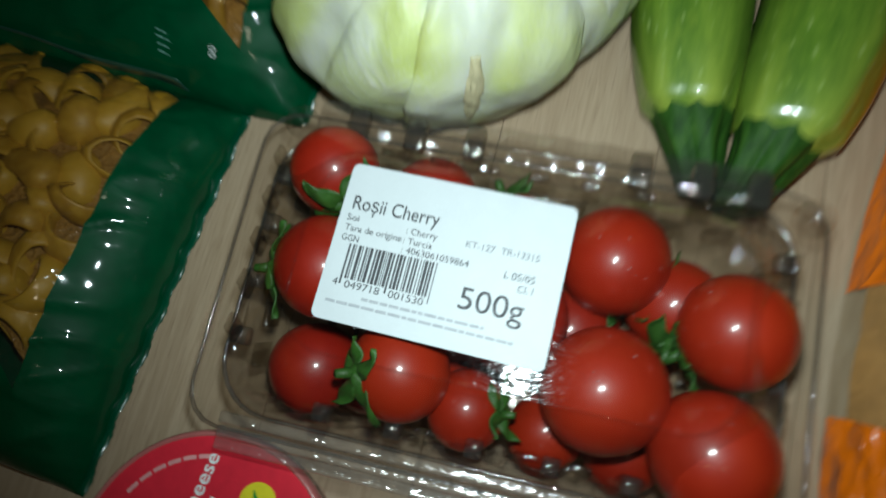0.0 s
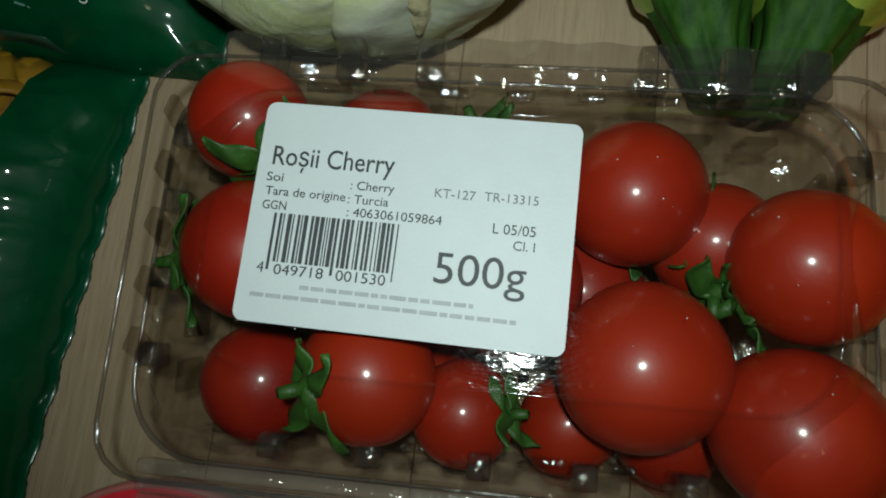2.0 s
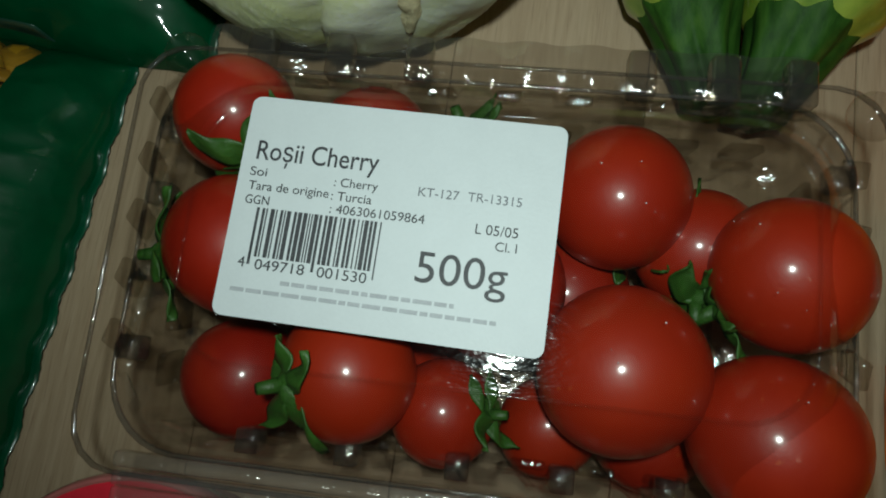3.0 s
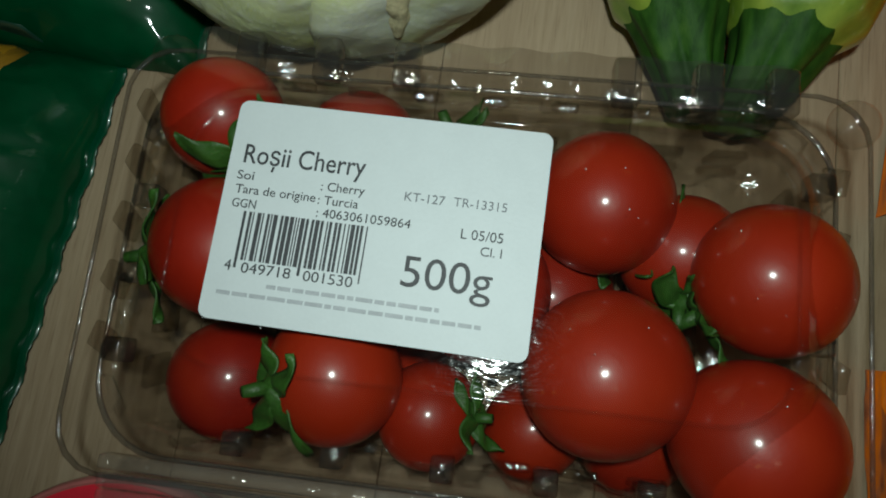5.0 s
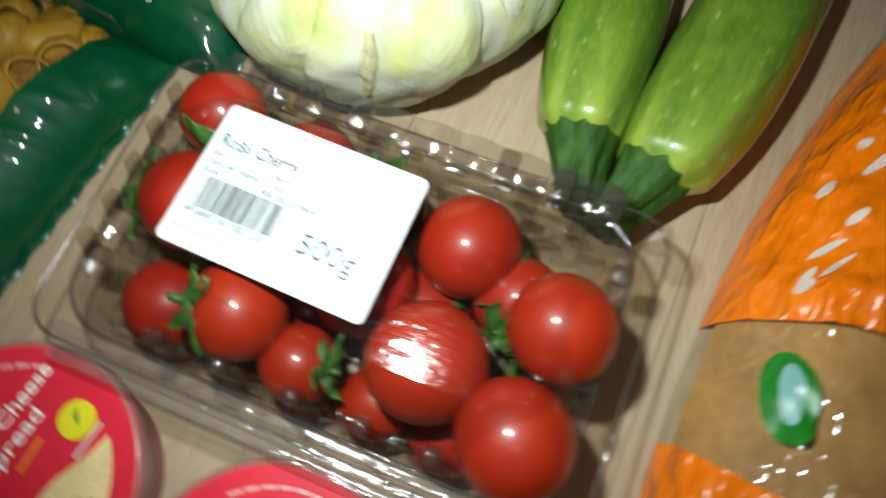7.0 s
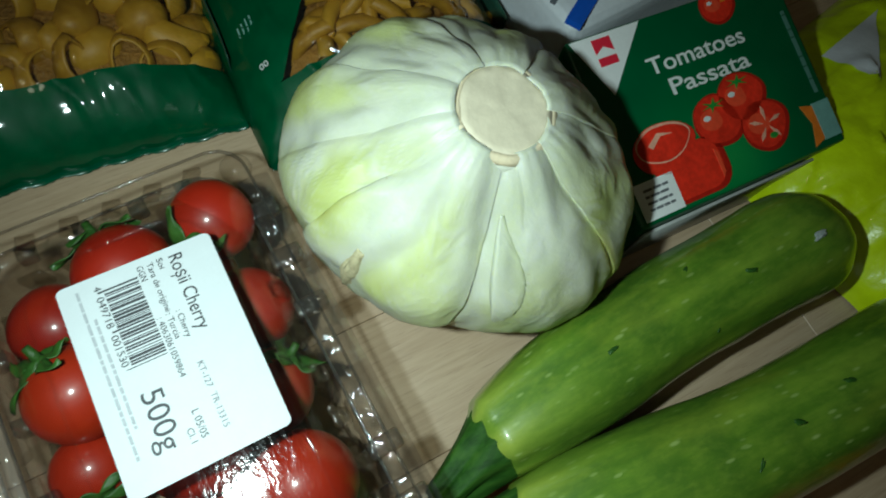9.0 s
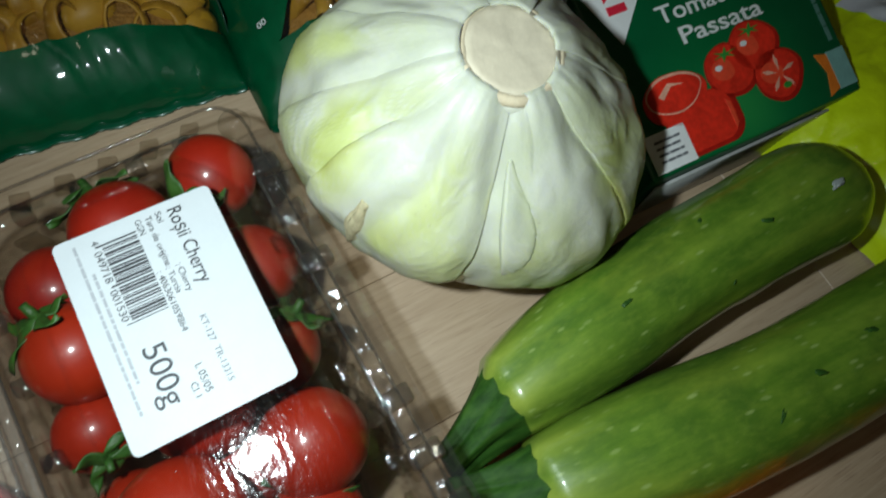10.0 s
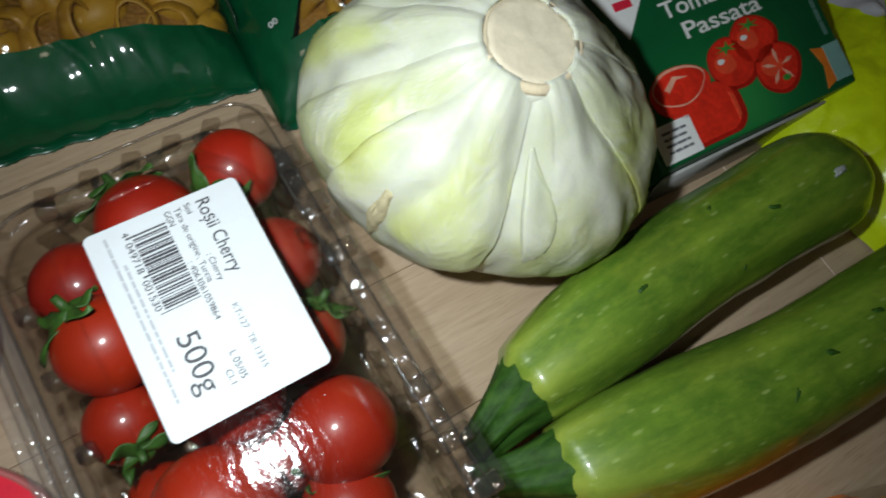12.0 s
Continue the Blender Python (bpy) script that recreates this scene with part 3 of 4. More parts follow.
def calyx(r, rng, parent, m):
    """A stub of stalk with five or six broad curling sepals."""
    bm = bmesh.new()
    bmesh.ops.create_cone(bm, cap_ends=True, segments=10, radius1=r * 0.12, radius2=r * 0.08, depth=r * 0.4, matrix=Matrix.Translation((0, 0, r * 0.18)))
    stub = part("calyx", bm, CALYX, parent, "green calyx with curled sepals", m=m)
    n = rng.choice((5, 5, 6))
    for k in range(n):
        a = 2 * math.pi * k / n + rng.uniform(-0.25, 0.25)
        ln, curl, wd = r * rng.uniform(0.65, 1.05), rng.uniform(-0.3, 1.0), r * rng.uniform(0.14, 0.23)
        bend = rng.uniform(-0.6, 0.6)

        def at(u, v):
            s = u * ln
            b = a + bend * u * u
            w = wd * (math.sin(math.pi * min(1.0, u * 0.85 + 0.15)) ** 0.7 + 0.03) * (v - 0.5) * 2
            drop = -(s * s) / (2.2 * r) + curl * r * 0.55 * u ** 2.5
            return (s * math.cos(b) - w * math.sin(b), s * math.sin(b) + w * math.cos(b), drop + 0.0012 - abs(v - 0.5) * r * 0.10 + r * 0.05 * math.sin(u * 9 + a * 3 + v * 4))
        bm = bmesh.new()
        grid(bm, 14, 6, at)
        thicken(part("sepal", bm, CALYX, stub), 0.0004)


def tomatoes():
    # centre, radius, direction of the stalk end (azimuth, height), or None where it is turned down
    rows = [
        (-0.0487, 0.0518, 0.0575, 0.0156, (-48, 18)), (-0.0422, 0.0178, 0.0575, 0.0174, (195, 8)), (-0.0440, -0.0152, 0.0310, 0.0166, None),
        (-0.0085, -0.0090, 0.0570, 0.0168, (200, 40)), (0.0142, -0.0158, 0.0440, 0.0136, (8, 28)), (0.0416, -0.0165, 0.0280, 0.0138, None),
        (0.0550, 0.0005, 0.0555, 0.0198, None), (0.0902, 0.0274, 0.0570, 0.0182, (215, -25)), (0.0888, -0.0101, 0.0565, 0.0187, None),
        (0.0742, 0.0345, 0.0390, 0.0165, (-95, 25)), (0.0512, 0.0437, 0.0475, 0.0187, (-20, -20)), (-0.0143, 0.0512, 0.0455, 0.0162, (-70, 20)),
        (0.0160, 0.0458, 0.0430, 0.0160, (120, 35)), (0.0230, 0.0170, 0.0470, 0.0185, None), (-0.0140, 0.0225, 0.0440, 0.0180, None),
        (0.0690, -0.0150, 0.0225, 0.0155, None), (0.0430, 0.0210, 0.0240, 0.0178, (60, 30)), (-0.0430, 0.0370, 0.0220, 0.0165, None),
        (0.0010, 0.0060, 0.0210, 0.0175, None), (-0.0250, -0.0120, 0.0230, 0.0150, None),
    ]
    rng = random.Random(21)
    for x, y, z, r, stalk in rows:
        t = thing("cherry_tomato", "glossy red cherry tomato" + (" with a green calyx" if stalk else "") + " inside the clear punnet", "tomato", "tomatoes in the punnet", place=(x, y, z))
        bm = bmesh.new()
        bmesh.ops.create_uvsphere(bm, u_segments=40, v_segments=24, radius=r)
        sx, ph = rng.uniform(0.96, 1.04), rng.uniform(0, 6)
        for v in bm.verts:
            a = math.atan2(v.co.y, v.co.x)
            v.co.z *= 0.97
            v.co.x *= sx
            f = 1 + 0.012 * math.sin(3 * a + ph) * (1 - abs(v.co.z) / r)
            dz = v.co.z / r
            f -= 0.10 * max(0.0, dz - 0.9) * 10 * 0.25
            v.co *= f
        az, el = stalk if stalk else (rng.uniform(0, 360), -70)
        turn = pose(0, 0, 0, 0, 90 - el, 0)
        m = pose(0, 0, 0, 0, 0, az) @ turn
        part("fruit", bm, TOMATO, t, m=m)
        if stalk:
            calyx(r, rng, t, m @ pose(0, 0, r * 0.955, 0, 0, rng.uniform(0, 360)))


# ---- the cabbage ----
def cabbage():
    t = thing("cabbage", "pale green white cabbage lying with its cut stem up", "cabbage", place=(-0.0288, 0.1477, 0.0))
    R, H, Z = 0.0662, 0.0512, 0.0505
    tilt = pose(0, 0, Z) @ pose(0, 0, 0, -1.5, 7.5, 0)

    def surf(th, az, lift):
        # flattened uneven ball, drawn up to a level shoulder at the stem
        s, c = math.sin(th), math.cos(th)
        k = 1.0 + (0.080 * math.sin(2 * az + 0.30) + 0.012 * math.sin(5 * az + 1.0)) * s
        z = H * c + 0.0070 * math.exp(-(th / 0.42) ** 4)
        return Vector(((R * k + lift) * s * math.cos(az), (R * k + lift) * s * math.sin(az), z + lift * c))

    def smooth(x):
        x = max(0.0, min(1.0, x))
        return x * x * (3 - 2 * x)
    # midribs: azimuth in degrees, sway, half width near the stem, height, reach down the side
    ribs = [(-66, -0.10, 0.0095, 0.0052, 1.6), (4, 0.12, 0.0110, 0.0060, 1.6), (-112, -0.14, 0.0062, 0.0030, 1.2), (-29, 0.04, 0.0020, 0.0004, 1.2),
            (62, 0.10, 0.0060, 0.0040, 1.2), (118, -0.10, 0.0075, 0.0050, 1.2), (168, 0.10, 0.0070, 0.0045, 1.2), (212, -0.06, 0.0060, 0.0040, 1.2)]

    def gap(a, b):
        return (a - b + math.pi) % (2 * math.pi) - math.pi

    def field(th, az):
        """Lift of the surface and how white it is, over the whole head."""
        lift, white = 0.0, math.exp(-(th / 0.50) ** 3)
        near = 9.0
        for a, sway, w, tall, reach in ribs:
            arc = gap(az, radians(a) + sway * th) * math.sin(th) * R
            fade = 1 - smooth(th / reach - 0.15)
            wide = w * (0.55 + 0.45 * fade) * (1 + 0.22 * noise.noise(Vector((th * 4, a, 0.3))))
            ridge = math.exp(-abs(arc / wide) ** 2.4)
            lift = max(lift, tall * ridge * fade)
            white = max(white, (0.35 + 0.65 * fade) * math.exp(-(arc / (1.25 * wide)) ** 2) * (1 if w > 0.002 else 0.6))
            near = min(near, abs(arc))
        lift = max(lift, 0.0048 * (1 - smooth((th - 0.30) / 0.45)))
        swell = smooth(near / 0.014)
        lift += 0.0024 * swell * math.sin(math.pi * min(1.0, th / 1.9))
        lift += 0.0042 * noise.noise(Vector((math.cos(az) * 1.5, math.sin(az) * 1.5, th * 1.2))) * smooth(th / 0.8)
        lift += 0.0015 * noise.noise(Vector((math.cos(az) * 6, math.sin(az) * 6, th * 4))) * smooth(th / 0.7)
        green = swell * math.sin(math.pi * min(1.0, max(0.0, (th - 0.25) / 2.1))) ** 0.7
        green *= 0.62 + 1.1 * noise.noise(Vector((math.cos(az) * 2.6, math.sin(az) * 2.6, th * 2.4 + 2)))
        # fine side veins fanning out from the midribs
        vein = abs(noise.noise(Vector((near * 260 - th * 15, th * 3, 5.0))))
        green -= 0.30 * max(0.0, 1 - vein / 0.10) * swell
        lift += 0.00035 * max(0.0, 1 - vein / 0.12) * swell
        return lift, max(0.0, min(1.0, max(white, 1.0 - 1.25 * max(0.0, green))))
    bm = bmesh.new()
    grid(bm, 72, 36, lambda u, v: surf(0.02 + 3.10 * v, 2 * math.pi * u, -0.0040), wrap=True)
    bmesh.ops.recalc_face_normals(bm, faces=bm.faces[:])
    heart = part("heart", bm, CABBAGE, t, m=tilt)
    for nm in ("rib", "edge"):
        heart.data.attributes.new(nm, "FLOAT", "POINT")
    # outer leaves: first and last azimuth, sway, how far the first edge stands proud
    leaves = [(-84, -24, -0.10, 0.0012), (-40, 24, 0.05, -0.0024), (20, 72, 0.12, 0.0003), (66, 130, 0.10, 0.0008),
              (124, 180, -0.05, 0.0010), (174, 226, 0.05, 0.0010), (220, 258, -0.08, 0.0009), (-107, -80, -0.13, 0.0006)]
    for k, (a0, a1, sway, proud) in enumerate(leaves):
        a0, a1 = radians(a0), radians(a1)
        bm = bmesh.new()
        whites, edges = [], []

        def at(u, v):
            th = 0.22 + 2.30 * v
            wob = 0.05 * noise.noise(Vector((v * 5, k, u * 2)))
            az = a0 + (a1 - a0) * u + sway * th + wob * (1 - abs(2 * u - 1) * 0.5)
            lift, white = field(th, az)
            arc = (a1 - a0) * u * math.sin(th) * R
            back = (a1 - a0) * (1 - u) * math.sin(th) * R
            lift += proud * math.exp(-(arc / 0.010) ** 2) * smooth(th / 0.5) - 0.0011 * math.exp(-(back / 0.0050) ** 2) - 0.0006 * math.exp(-(arc / 0.0016) ** 2)
            whites.append(white)
            stain = max(0.0, noise.noise(Vector((az * 2.5, th * 3.0, k + 3.0))) - 0.20) * 1.3 * smooth((th - 0.6) / 0.8)
            brim = math.exp(-(min(arc, back) / 0.0022) ** 2) * max(0.0, 0.15 + 1.3 * noise.noise(Vector((az * 3, th * 4, 1.0)))) * smooth((th - 0.5) / 0.5)
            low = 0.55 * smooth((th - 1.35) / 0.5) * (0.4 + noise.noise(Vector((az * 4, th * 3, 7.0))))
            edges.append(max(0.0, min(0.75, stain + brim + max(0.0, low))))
            return surf(th, az, lift)
        grid(bm, 76, 90, at)
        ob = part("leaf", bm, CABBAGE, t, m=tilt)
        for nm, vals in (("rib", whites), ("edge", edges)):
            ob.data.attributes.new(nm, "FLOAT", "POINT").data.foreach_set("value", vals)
        thicken(ob, 0.0010)
    # lens-shaped fold that stands up between two midribs
    bm = bmesh.new()
    whites = []

    def fold(u, v):
        d = 2 * u - 1
        th = 0.50 + 0.80 * v
        wide = 0.110 * math.sin(math.pi * v) + 0.001
        az = radians(-22) + 0.05 * th + d * wide + 0.06 * math.sin(math.pi * v)
        lift, white = field(th, az)
        whites.append(min(1.0, 0.80 + 0.2 * white - 0.35 * max(0.0, d)))
        return surf(th, az, lift + 0.0015 * math.sin(math.pi * v) * (1 - ((d + 0.75) / 1.75) ** 2) ** 0.5 * (1 if d > -0.98 else 0.0) + 0.0002)
    grid(bm, 22, 50, fold)
    ob = part("leaf_fold", bm, CABBAGE, t, m=tilt)
    ob.data.attributes.new("rib", "FLOAT", "POINT").data.foreach_set("value", whites)
    ob.data.attributes.new("edge", "FLOAT", "POINT")
    thicken(ob, 0.0008)
    # cut stem, its dried rim and the white collar that runs out into the midribs
    top = tilt @ pose(0.0005, 0.0015, H + 0.0085) @ Matrix.Diagonal((1.08, 1.08, 1, 1))
    prof = [(0.0, 0.0016), (0.004, 0.0015), (0.008, 0.0018), (0.0125, 0.0017), (0.0150, 0.0018)]
    ring_ = [(0.0150, 0.0018), (0.0162, 0.0015), (0.0172, 0.0006), (0.0180, -0.0006)]
    collar = [(0.0180, -0.0006), (0.0186, -0.0014), (0.0192, -0.0028), (0.0197, -0.0048), (0.0200, -0.0075), (0.0202, -0.0110)]
    for name, prof, mat, lab in (("cut_stem", prof, CORE, "dry cream-coloured cut stem"), ("stem_rim", ring_, CORE_RIM, "brownish dried rim"), ("stem_collar", collar, LEAF_BASE, "white collar of the stem")):
        bm = lathe(prof, 80)
        for v in bm.verts:
            r, a = math.hypot(v.co.x, v.co.y), math.atan2(v.co.y, v.co.x)
            f = 1 + 0.09 * noise.noise(Vector((math.cos(a) * 1.1, math.sin(a) * 1.1, 3))) + 0.035 * noise.noise(Vector((math.cos(a) * 4, math.sin(a) * 4, 3)))
            v.co.x, v.co.y = v.co.x * f, v.co.y * f
            v.co.z += 0.0007 * noise.noise(Vector((v.co.x * 150, v.co.y * 150, 1)))
        thicken(part(name, bm, mat, t, lab, m=top), 0.0012)
    # browned leaf end on the broad rib
    bm = bmesh.new()

    def worn(u, v):
        d = 2 * u - 1
        wide = 0.050 * math.sin(math.pi * (0.06 + 0.92 * v)) ** 0.7 * (1 + 0.5 * noise.noise(Vector((v * 6, d, 2))))
        th = radians(60 + 38 * v)
        az = radians(-72) + d * wide
        return surf(th, az, field(th, az)[0] + 0.0010 - 0.0016 * d * d + 0.0009 * noise.noise(Vector((d * 2, v * 6, 4))))
    grid(bm, 14, 40, worn)
    thicken(part("bruise", bm, BROWN_SPOT, t, "browned bruise", m=tilt), 0.0012)


# ---- the zucchini ----
def zucchini(place, turn, length, r, bend, label, seed):
    t = thing("zucchini", label, "zucchini", "two zucchini", place=place, turn=turn)
    rng = random.Random(seed)
    n, k = 80, 96
    pale = []

    def at(u, v):
        y = length * v
        f = min(1.0, v / 0.34)
        shape = 0.60 + 0.40 * math.sin(f * math.pi / 2) ** 0.85
        tail = max(0.0, (v - 0.86) / 0.14)
        shape *= math.sqrt(max(0.0, 1 - tail ** 2.4))
        shape *= 1 + 0.05 * math.sin(v * 5 + seed)
        a = 2 * math.pi * u
        head = math.exp(-v / 0.10)
        rr = r * shape * (1 + 0.05 * head * math.cos(5 * a) + 0.014 * math.cos(5 * a + 1))
        rr *= 1 + 0.045 * noise.noise(Vector((math.cos(a), math.sin(a), v * 5 + seed)))
        rr *= 1 + 0.010 * math.cos(10 * a + seed) * (0.4 + 0.6 * v) + 0.012 * noise.noise(Vector((math.cos(a) * 4, math.sin(a) * 4, v * 14)))
        rr *= math.sqrt(min(1.0, 0.42 + v / 0.055))
        pale.append(min(0.9, 0.95 * math.exp(-v / 0.085) * (0.55 + 0.45 * math.cos(5 * a)) + 0.14 * math.exp(-v / 0.4)))
        bx = bend * (4 * v * (1 - v))
        return (bx + rr * math.cos(a), y, r * 0.985 + rr * 0.97 * math.sin(a))
    bm = bmesh.new()
    grid(bm, n, k, at, wrap=True)
    bmesh.ops.recalc_face_normals(bm, faces=bm.faces[:])
    body = part("body", bm, ZUCCHINI, t)
    if len(body.data.vertices) == len(pale):
        a_ = body.data.attributes.new("pale", "FLOAT", "POINT")
        a_.data.foreach_set("value", pale)
    # five-ridged stem
    bm = bmesh.new()

    def stem(u, v):
        a = 2 * math.pi * u
        y = 0.006 - 0.032 * v
        claw = (max(0.0, math.cos(5 * a)) ** 2) * math.exp(-v * 7) * 0.009
        rr = (r * (0.62 - 0.62 * v + 0.28 * v * v) + 0.0006) * (1 + 0.14 * math.cos(5 * a) * min(1, 0.5 + v) + 0.035 * v * math.cos(15 * a))
        if v > 0.98:
            rr *= 0.85
        return (seed_lean * v * 0.010 + rr * math.cos(a), y + claw, r * 0.98 - 0.006 * v + rr * 0.95 * math.sin(a))
    seed_lean = 1 if seed % 2 else -1
    grid(bm, 90, 20, stem, wrap=True)
    bmesh.ops.contextual_create(bm, geom=[e for e in bm.edges if e.is_boundary and e.verts[0].co.y < -0.02])
    bmesh.ops.recalc_face_normals(bm, faces=bm.faces[:])
    part("stem", bm, STEM, t, "dark green ridged stem")
    # scratches and dark dents of the skin, and one pale scar near the blossom end
    for i in range(6):
        v, a, big = rng.uniform(0.15, 0.75), rng.uniform(45, 130), rng.uniform(0.6, 1.3)
        if i == 5:
            v, a, big = 0.845, 84, 1.5
        bm = bmesh.new()
        bmesh.ops.create_icosphere(bm, subdivisions=3, radius=1)
        for q in bm.verts:
            q.co = Vector((q.co.x * 0.0010, q.co.y * 0.0026, q.co.z * 0.00035)) * big * (1 + 0.7 * noise.noise(q.co * 1.5 + Vector((i, 0, 0))))
        rr = r * (0.60 + 0.40 * math.sin(min(1.0, v / 0.34) * math.pi / 2) ** 0.85) * (1 + 0.05 * math.sin(v * 5 + seed))
        part("scar", bm, SCAR if i < 5 else PALE_SCAR, t, m=pose(bend * 4 * v * (1 - v) + rr * math.cos(radians(a)), length * v, r * 0.985 + rr * 0.97 * math.sin(radians(a)), 0, 90 - a, rng.uniform(-40, 40)))
    return t


# ---- bags ----
def pillow(w, l, h, seed, crease=0.002, fold=18.0, power=2.6, gather=1.6):
    """Height over the plan of a filled bag; u across and v along, both -1..1."""
    def top(u, v):
        e = max(0.0, 1 - abs(u) ** power) ** 0.55 * max(0.0, 1 - abs(v) ** (power + 1.5)) ** 0.55
        q = Vector((u * w * fold, v * l * fold, seed))
        k = noise.noise(q) + 0.5 * abs(noise.noise(q * 2.1))
        radial = gather * noise.noise(Vector((u * 9, v * 1.5, seed + 9))) * max(0.0, abs(v) - 0.65) * 2.6
        ridge = 1 - abs(noise.noise(Vector((u * w * 30 + v * l * 9, v * l * 11 - u * w * 4, seed + 5))))
        k += 0.8 * max(0.0, ridge - 0.84) / 0.16
        return h * e + crease * k * (0.35 + 0.65 * e) + crease * radial * 0.8 * (1 if e > 0.02 else 0.3)
    return top


def bag_sheet(w, l, top, keep, nu=90, nv=110, drop=0.0):
    bm = bmesh.new()
    grid(bm, nu, nv, lambda a, b: ((a - 0.5) * w, (b - 0.5) * l, max(0.0006, top(2 * a - 1, 2 * b - 1) + 0.0008 - drop)), lambda a, b: keep(2 * a - 1, 2 * b - 1))
    return bm


def shell_mesh(k):
    """A plump snail shell of pasta, drawn out to one side, with a wide open mouth and a thick rim."""
    bm = bmesh.new()
    # angle from the closed back, radius, along the wall from outside over the rim to the inside
    wall = [(4, 1.0), (25, 1.0), (50, 1.0), (75, 1.0), (100, 1.0), (122, 1.0), (128, 1.0), (132, 0.95), (129, 0.89), (118, 0.87), (95, 0.87), (60, 0.86), (30, 0.85), (4, 0.84)]
    last = len(wall) - 1

    def at(u, v):
        th, r = wall[min(last, round(v * last))]
        th, a = radians(th), 2 * math.pi * u
        r *= 0.0112 * (1 + 0.02 * math.cos(11 * a) * math.sin(th))
        x, y, z = r * math.sin(th) * math.cos(a), r * math.sin(th) * math.sin(a), -r * math.cos(th)
        x *= 1.22 + 0.12 * k
        y *= 0.98 - 0.12 * k
        return (x, y + 18 * (0.5 + 0.5 * k) * x * x, z * 0.92 + 12 * x * x - 0.25 * x * k)
    grid(bm, 20, last, at, wrap=True)
    bmesh.ops.recalc_face_normals(bm, faces=bm.faces[:])
    me = bpy.data.meshes.new("pasta_shell")
    bm.to_mesh(me)
    bm.free()
    me.materials.append(PASTA)
    me.shade_smooth()
    return me


def tube_mesh():
    bm = bmesh.new()

    def at(u, v):
        a, b = 2 * math.pi * u, radians(-34 + 68 * v)
        r = 0.0042
        return (0.026 * math.sin(b), r * math.cos(a), (0.026 + r * math.sin(a)) * math.cos(b) - 0.024)
    grid(bm, 10, 8, at, wrap=True)
    me = bpy.data.meshes.new("pasta_tube")
    bm.to_mesh(me)
    bm.free()
    me.materials.append(PASTA)
    me.shade_smooth()
    return me


def bag_strip(w, l, top, lo, hi, nu=90, nv=40, lift=0.0, u0=-1.0, u1=1.0):
    """The part of a bag's upper film between v = lo(u) and v = hi(u)."""
    bm = bmesh.new()

    def at(a, b):
        u = u0 + (u1 - u0) * a
        v = lo(u) + (hi(u) - lo(u)) * b
        return (u * w / 2, v * l / 2, max(0.0006, top(u, v) + 0.0008 + lift))
    grid(bm, nu, nv, at)
    bmesh.ops.dissolve_degenerate(bm, edges=bm.edges[:], dist=1e-6)
    return bm


